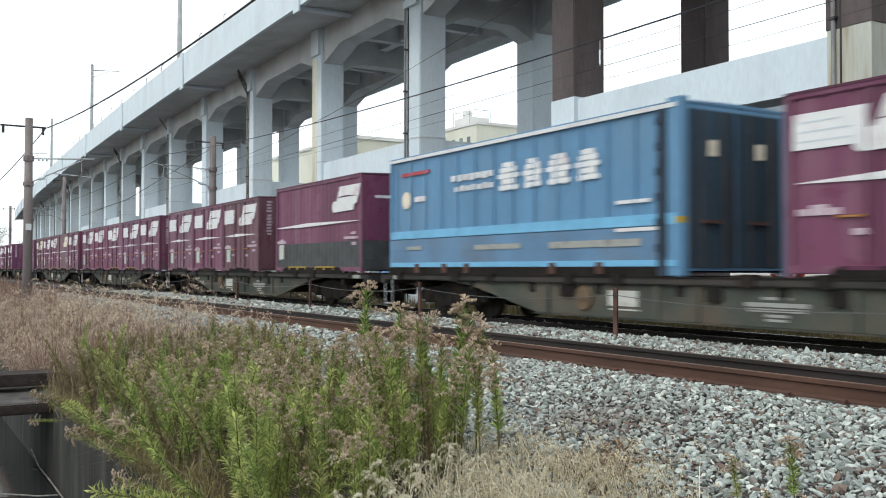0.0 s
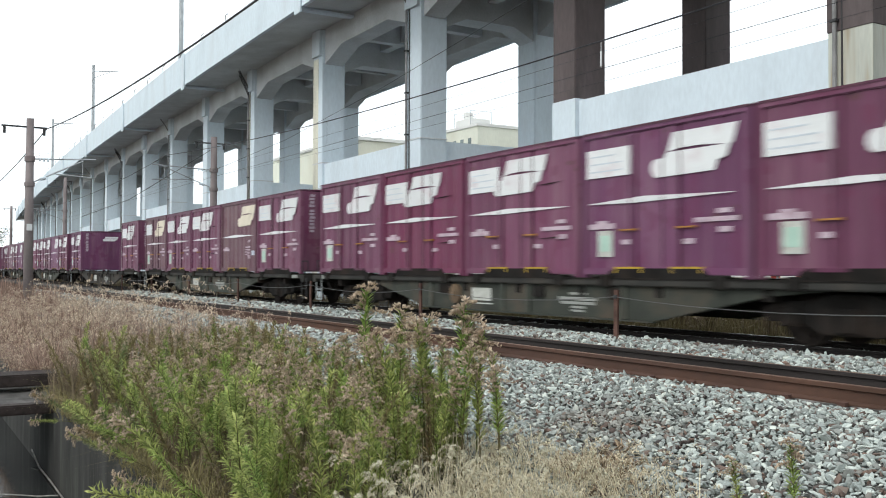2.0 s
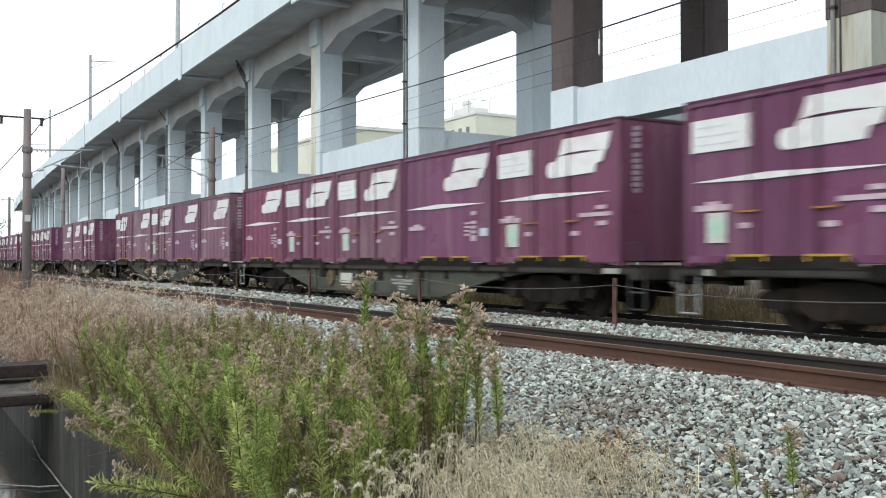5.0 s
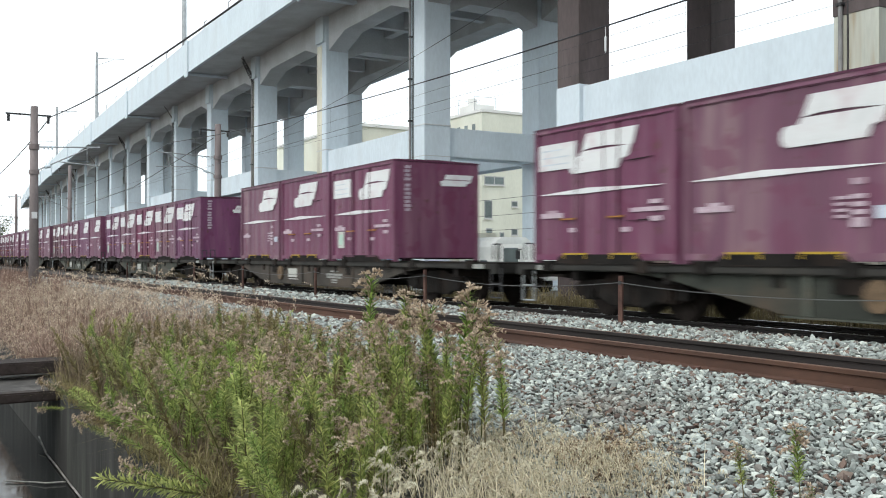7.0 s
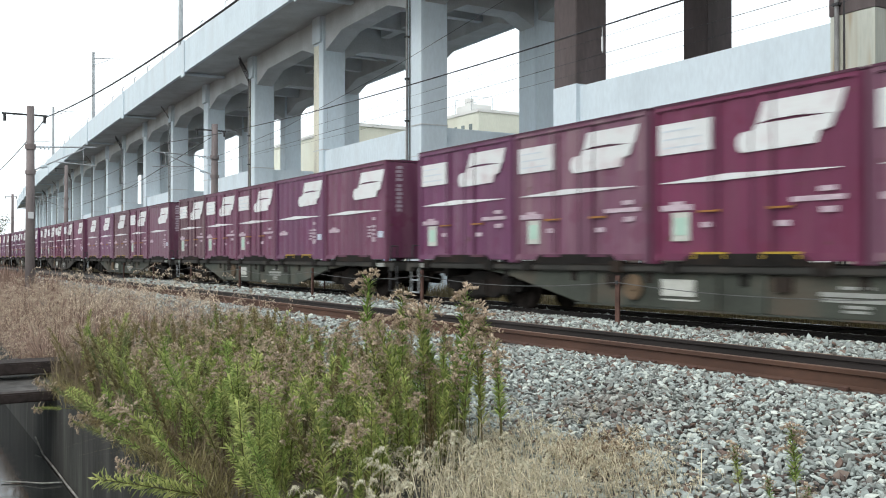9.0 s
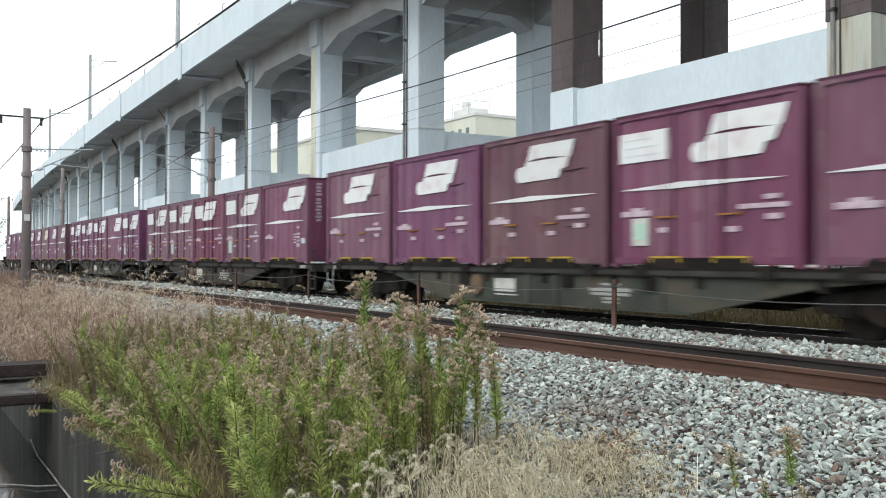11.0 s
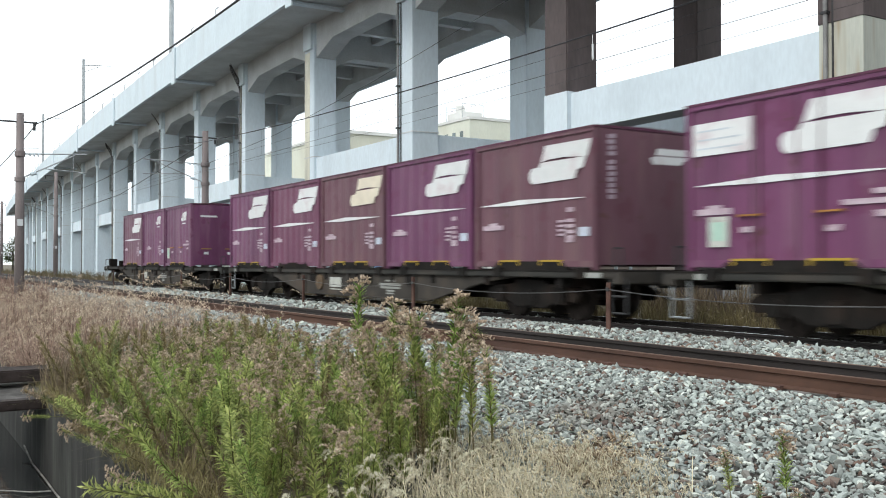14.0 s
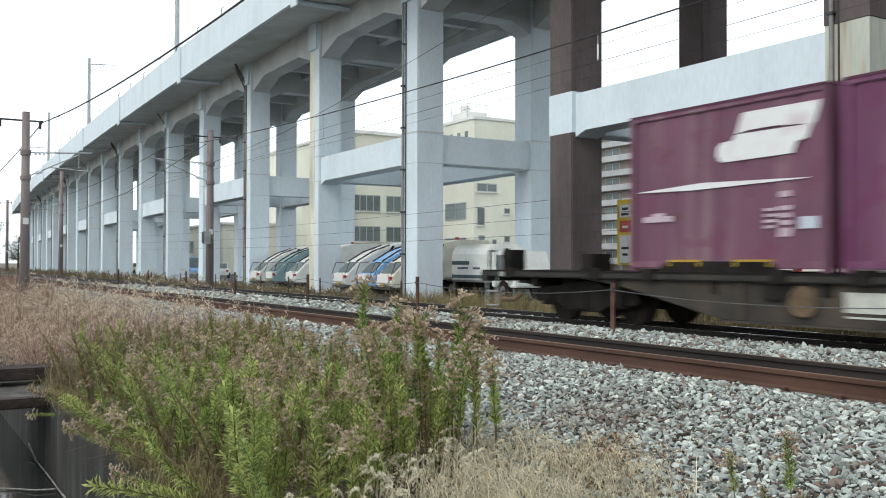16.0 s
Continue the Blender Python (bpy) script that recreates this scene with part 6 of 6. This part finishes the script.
def tussocks(name, spots, material, label, seed, blades=26, tall=0.5, spread=0.35, width=0.006, heads=None, head_size=0.0):
    """Dry grass: many thin arching blades in one mesh; heads adds seed heads in a second mesh."""
    r = random.Random(seed)
    v, f, hs = [], [], Shape()
    for x, y, scale in spots:
        z = (bed_z(x, y) if y > 3.2 else verge_z(x, y)) - 0.02 if y < 15.4 else -0.36
        for _ in range(blades):
            a, l = r.uniform(0, 6.283), tall * scale * r.uniform(0.5, 1.2)
            s = spread * r.uniform(0.2, 1.4)
            bx, by = x + r.gauss(0, 0.09), y + r.gauss(0, 0.09)
            dx, dy = math.cos(a) * s * l, math.sin(a) * s * l
            ca, sa = math.cos(a + 1.2), math.sin(a + 1.2)
            n = len(v)
            w = width * r.uniform(0.6, 1.3)
            v += [(bx - w * ca, by - w * sa, z), (bx + w * ca, by + w * sa, z), (bx + dx * 0.35 + w * ca * 0.7, by + dy * 0.35 + w * sa * 0.7, z + l * 0.62), (bx + dx * 0.35 - w * ca * 0.7, by + dy * 0.35 - w * sa * 0.7, z + l * 0.62), (bx + dx, by + dy, z + l * (0.98 - 0.25 * s))]
            f += [(n, n + 1, n + 2, n + 3), (n + 3, n + 2, n + 4)]
            if heads and r.random() < heads:
                p = Vector((bx + dx, by + dy, z + l * (0.98 - 0.25 * s)))
                for j in range(26):
                    u = j / 25
                    c = p + Vector((dx, dy, 0)).normalized() * head_size * u * 1.2 + Vector((0, 0, head_size * (0.5 * u - 0.9 * u * u)))
                    d = Vector((r.uniform(-1, 1), r.uniform(-1, 1), r.uniform(-0.6, 1))).normalized()
                    blade(hs, c, d, Vector((0, 0, 1)), head_size * 0.28, head_size * 0.09, 0.0)
    me = bpy.data.meshes.new(name)
    me.from_pydata(v, [], f)
    me.materials.append(material)
    ob = tagged(new(name, me), label, "grass", kind="stuff")
    if hs.v:
        me2 = bpy.data.meshes.new("grass_heads")
        me2.from_pydata(hs.v, [], hs.f)
        me2.materials.append(PLUME if material is RUSSET else STRAW)
        tagged(new("grass_heads", me2), "fuzzy drooping seed heads of dry grass", "grass", kind="stuff")
    return ob


def leafy_fill(n):
    """The rest of the thicket, too dense to tell plant from plant, in a few patches of one tone each."""
    for patch in range(9):
        sets = [([], []) for _ in range(3)]
        for _ in range(n // 9):
            while True:
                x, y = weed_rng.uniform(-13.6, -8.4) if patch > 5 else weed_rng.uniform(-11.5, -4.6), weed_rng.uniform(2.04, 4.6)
                if y < 2.06 + 2.5 * min(1, (-x - 4.5) / 2.6) and not (x > -5.9 and y > 3.5):
                    break
            h = bank_height(x, y) * weed_rng.uniform(0.55, 1.02)
            if weed_rng.random() < 0.06 and x < -8.2:
                y = weed_rng.uniform(2.03, 2.2)
            lean = weed_rng.uniform(40, 82) if y < 2.2 else weed_rng.uniform(3, 34) if y < 2.6 else weed_rng.uniform(-12, 12)
            m = pose(x, y, (bed_z(x, y) if y > 3.2 else verge_z(x, y)) - 0.03, lean, weed_rng.uniform(-14, 14), weed_rng.uniform(0, 360)) @ Matrix.Diagonal((h * 1.1, h * 1.1, h, 1))
            for (v, f), me in zip(sets, KINDS[weed_rng.randrange(11)]):
                if me:
                    k = len(v)
                    v += [tuple(m @ q.co) for q in me.vertices]
                    f += [tuple(k + i for i in p.vertices) for p in me.polygons]
        # two patches towards the ditch's far end take the leaf with painted-in shade
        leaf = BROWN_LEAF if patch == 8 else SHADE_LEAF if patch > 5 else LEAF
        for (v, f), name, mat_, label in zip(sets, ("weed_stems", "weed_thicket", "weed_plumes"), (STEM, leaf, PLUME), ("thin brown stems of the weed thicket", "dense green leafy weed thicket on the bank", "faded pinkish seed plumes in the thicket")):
            me = bpy.data.meshes.new(name)
            me.from_pydata(v, [], f)
            me.materials.append(mat_)
            tagged(new(name, me), label, "weeds", kind="stuff")


leafy_fill(450)
FOXTAIL = leafage("pale_foxtail_head", (0.62, 0.59, 0.46), (0.52, 0.48, 0.36), through_light=0.35, per=0.25)


def foxtail(x, y, height, turn, plump=1.0):
    """One arching stalk with a drooping bristly head."""
    z = (bed_z(x, y) if y > 3.2 else verge_z(x, y)) - 0.02
    g = thing("foxtail", "pale foxtail grass stalk with drooping bristly head", "grass", pose(x, y, z, 0, 0, turn), "foxtail stalks")
    pts = [Vector((0.30 * height * (u ** 2.2), 0, height * (u - 0.18 * u ** 4))) for u in (0, 0.2, 0.4, 0.6, 0.8, 1.0)]
    part("stalk", Shape().pipe(pts, [0.0028, 0.0026, 0.0023, 0.002, 0.0018, 0.0016], 4), STRAW, g)
    head = Shape()
    for j in range(70):
        u = j / 69
        c = pts[-1] + Vector((0.10 * u, 0, 0.04 * u - 0.095 * u * u)) * plump
        d = Vector((0.5, weed_rng.uniform(-1, 1), weed_rng.uniform(-1, 1))).normalized()
        blade(head, c, d, Vector((0.2, 0.3, 1)).normalized(), 0.025 * (1.15 - 0.5 * u) * plump, 0.007 * plump, 0.0)
    part("head", head, FOXTAIL, g)["kind"] = "stuff"
    leaf = Shape()
    for j in range(3):
        blade(leaf, pts[1] * (0.5 + 0.6 * j), Vector((weed_rng.uniform(-1, 1), weed_rng.uniform(-1, 1), 0.9)).normalized(), Vector((0, 0, 1)), 0.22, 0.007, 0.5)
    part("leaf", leaf, STRAW, g)["kind"] = "stuff"


for _ in range(90):
    x = weed_rng.uniform(-6.4, -4.7)
    foxtail(x, weed_rng.uniform(2.7, 4.3) + 0.25 * (-5.0 - x), weed_rng.uniform(0.36, 0.68), weed_rng.uniform(0, 360))
for x, y, h, turn in ((-5.55, 2.75, 0.62, 200), (-5.05, 2.75, 0.66, 190), (-5.0, 2.8, 0.55, 215), (-5.2, 2.72, 0.40, 185), (-5.0, 2.75, 0.34, 200), (-4.8, 2.78, 0.3, 170), (-5.35, 2.9, 0.5, 220), (-4.9, 2.9, 0.45, 240)):
    foxtail(x, y, h, turn, 1.45)
for _ in range(16):
    foxtail(weed_rng.uniform(-5.1, -4.3), weed_rng.uniform(2.05, 2.7), weed_rng.uniform(0.42, 0.62), weed_rng.uniform(120, 300))
r6 = random.Random(11)
tussocks("russet_grass", [(r6.uniform(-34, -13.5), r6.uniform(2.1, 5.2), r6.uniform(0.3, 1.35)) for _ in range(250)], RUSSET, "tall russet dry grass on the bank", 21, 26, 0.95, 0.5, 0.005, 0.4, 0.13)
tussocks("russet_grass", [(r6.uniform(-75, -34), r6.uniform(2.1, 5.6), r6.uniform(0.7, 1.2)) for _ in range(380)], RUSSET, "tall russet dry grass on the bank", 22, 22, 1.1, 0.3, 0.012)
tussocks("straw_grass", [(r6.uniform(-6.7, -4.6), r6.uniform(3.15, 4.75), r6.uniform(0.6, 1.15)) for _ in range(95)], STRAW, "dry pale foxtail grass at the foot of the weeds", 23, 10, 0.46, 1.3, 0.0034, 0.5, 0.10)
tussocks("straw_grass", [(r6.uniform(-5.4, -4.6), r6.uniform(4.2, 4.9), r6.uniform(0.4, 0.8)) for _ in range(26)], STRAW, "sparse dry straw on the ballast's edge", 24, 12, 0.34, 1.1, 0.0022, 0.2, 0.06)
tussocks("dead_leaves", [(r6.gauss(-5.75, 0.3), r6.gauss(4.95, 0.2), r6.uniform(0.4, 0.9)) for _ in range(34)], DEAD, "rusty brown dead leaves lying on the ballast's edge", 31, 20, 0.2, 2.2, 0.011)
tussocks("russet_grass", [(r6.uniform(-34, -15.0), r6.uniform(2.02, 2.2), r6.uniform(0.5, 1.1)) for _ in range(150)], RUSSET, "russet dry grass drooping over the ditch", 32, 26, 0.8, 1.3, 0.006, 0.3, 0.13)
tussocks("plumed_grass", [(r6.uniform(-24, -14.5), r6.uniform(3.2, 5.0), r6.uniform(0.9, 1.35)) for _ in range(60)], RUSSET, "taller plumed dry grass on the bank", 33, 7, 1.0, 0.35, 0.005, 0.9, 0.2)
tussocks("dead_undergrowth", [(r6.uniform(-15, -6.7), r6.uniform(2.05, 4.5), r6.uniform(0.6, 1.2)) for _ in range(360)], DULL, "dark dead undergrowth below the weeds", 25, 26, 0.5, 0.6, 0.005)
tussocks("verge_grass", [(r6.uniform(-75, -8), r6.uniform(13.9, 17.2), r6.uniform(0.5, 1.3)) for _ in range(620)], DULL, "brownish weeds at the foot of the viaduct", 26, 24, 0.55, 0.45, 0.011, 0.12, 0.08)
tussocks("verge_grass", [(r6.uniform(-150, -60), r6.uniform(13.6, 17.2), r6.uniform(0.6, 1.5)) for _ in range(420)], DULL, "brownish weeds at the foot of the viaduct", 27, 16, 0.7, 0.45, 0.02)
OLIVE = leafage("olive_dry_grass", (0.28, 0.22, 0.11), (0.19, 0.16, 0.08), through_light=0.25, per=0.4)
tussocks("ochre_grass", [(r6.uniform(-25, -4), r6.uniform(13.5, 15.6), r6.uniform(0.5, 1.25)) for _ in range(380)], OLIVE, "ochre dry grass beyond the train's track", 28, 26, 0.72, 0.45, 0.007)
tussocks("verge_weeds", [(r6.uniform(-17, -5), r6.uniform(15.9, 17.3), r6.uniform(0.6, 1.2)) for _ in range(230)], DULL, "tall brownish weeds before the viaduct pier", 29, 30, 1.15, 0.4, 0.010)
tussocks("ditch_edge_grass", [(r6.uniform(-13.6, -6.5), r6.uniform(1.98, 2.12), r6.uniform(0.5, 1.1)) for _ in range(120)], BROWN_LEAF, "withered grass drooping over the ditch wall", 30, 22, 0.34, 1.5, 0.004)


# ---- trees far down the line ----
FAR_LEAF = leafage("far_tree_leaf", (0.06, 0.085, 0.04), (0.10, 0.12, 0.06), through_light=0.2, per=0.5)
BARK = surface("dark_bark", (0.06, 0.05, 0.04), 0.9, vary=0.3, scale=3, bump=0.4)


def far_tree(x, y, height, spread, seed):
    r = random.Random(seed)
    t = thing("tree", "dark green leafy tree far down the line", "tree", pose(x, y, -0.4), "trees far down the line")
    part("trunk", Shape().pipe([Vector((0, 0, 0)), Vector((0.1, 0.05, height * 0.3)), Vector((-0.1, 0.1, height * 0.6)), Vector((0.1, 0, height * 0.85))], [0.28, 0.22, 0.13, 0.05], 8), BARK, t)
    crown = Shape()
    for _ in range(16):
        a, u = r.uniform(0, 6.283), r.uniform(0.3, 0.95)
        out = Vector((math.cos(a), math.sin(a), 0)) * spread * r.uniform(0.2, 1.0) * (1.15 - 0.8 * abs(u - 0.55))
        heart = Vector((0, 0, height * u)) + out
        part("limb", Shape().tube((0, 0, height * u * 0.7), tuple(heart), 0.07, 5, 0.03), BARK, t)
        for _ in range(90):
            d = Vector((r.gauss(0, 1), r.gauss(0, 1), r.gauss(0, 0.8)))
            blade(crown, heart + d * spread * 0.22, Vector((r.uniform(-1, 1), r.uniform(-1, 1), r.uniform(-0.4, 0.8))).normalized(), Vector((0, 0, 1)), 0.55, 0.3, 0.2)
    part("crown", crown, FAR_LEAF, t)["kind"] = "stuff"


for k, (x, y, h, w) in enumerate(((-250, 22, 11.5, 3.4), (-262, 15, 9.0, 3.0), (-236, 27, 8.0, 2.6), (-275, 9, 7.5, 3.2))):
    far_tree(x, y, h, w, 50 + k)


# ---- what moves ----
def run(t):
    """How far the train has come after t seconds; it slows a little in the second half."""
    return 18.33 * t - 0.02 * max(0.0, t - 7.0) ** 2


def motions():
    for ob, along, y, z in TRAIN:
        walk(ob, [(t, pose(along + run(t), y, z)) for t in range(17)])
    # the wheels turn as they roll
    for side, sets in WHEELS.items():
        walk(sets[0], [(k / FPS, pose(side * 0.95, 0, 0.43, 0, math.degrees(run(k / FPS) / 0.43) % 360, 0)) for k in range(16 * FPS + 1)])
        keys = sets[0].animation_data
        for ob in sets[1:]:
            ob.rotation_mode = "QUATERNION"
            ob.animation_data_create()
            ob.animation_data.action = keys.action
            ob.animation_data.action_slot = keys.action_slot


motions()
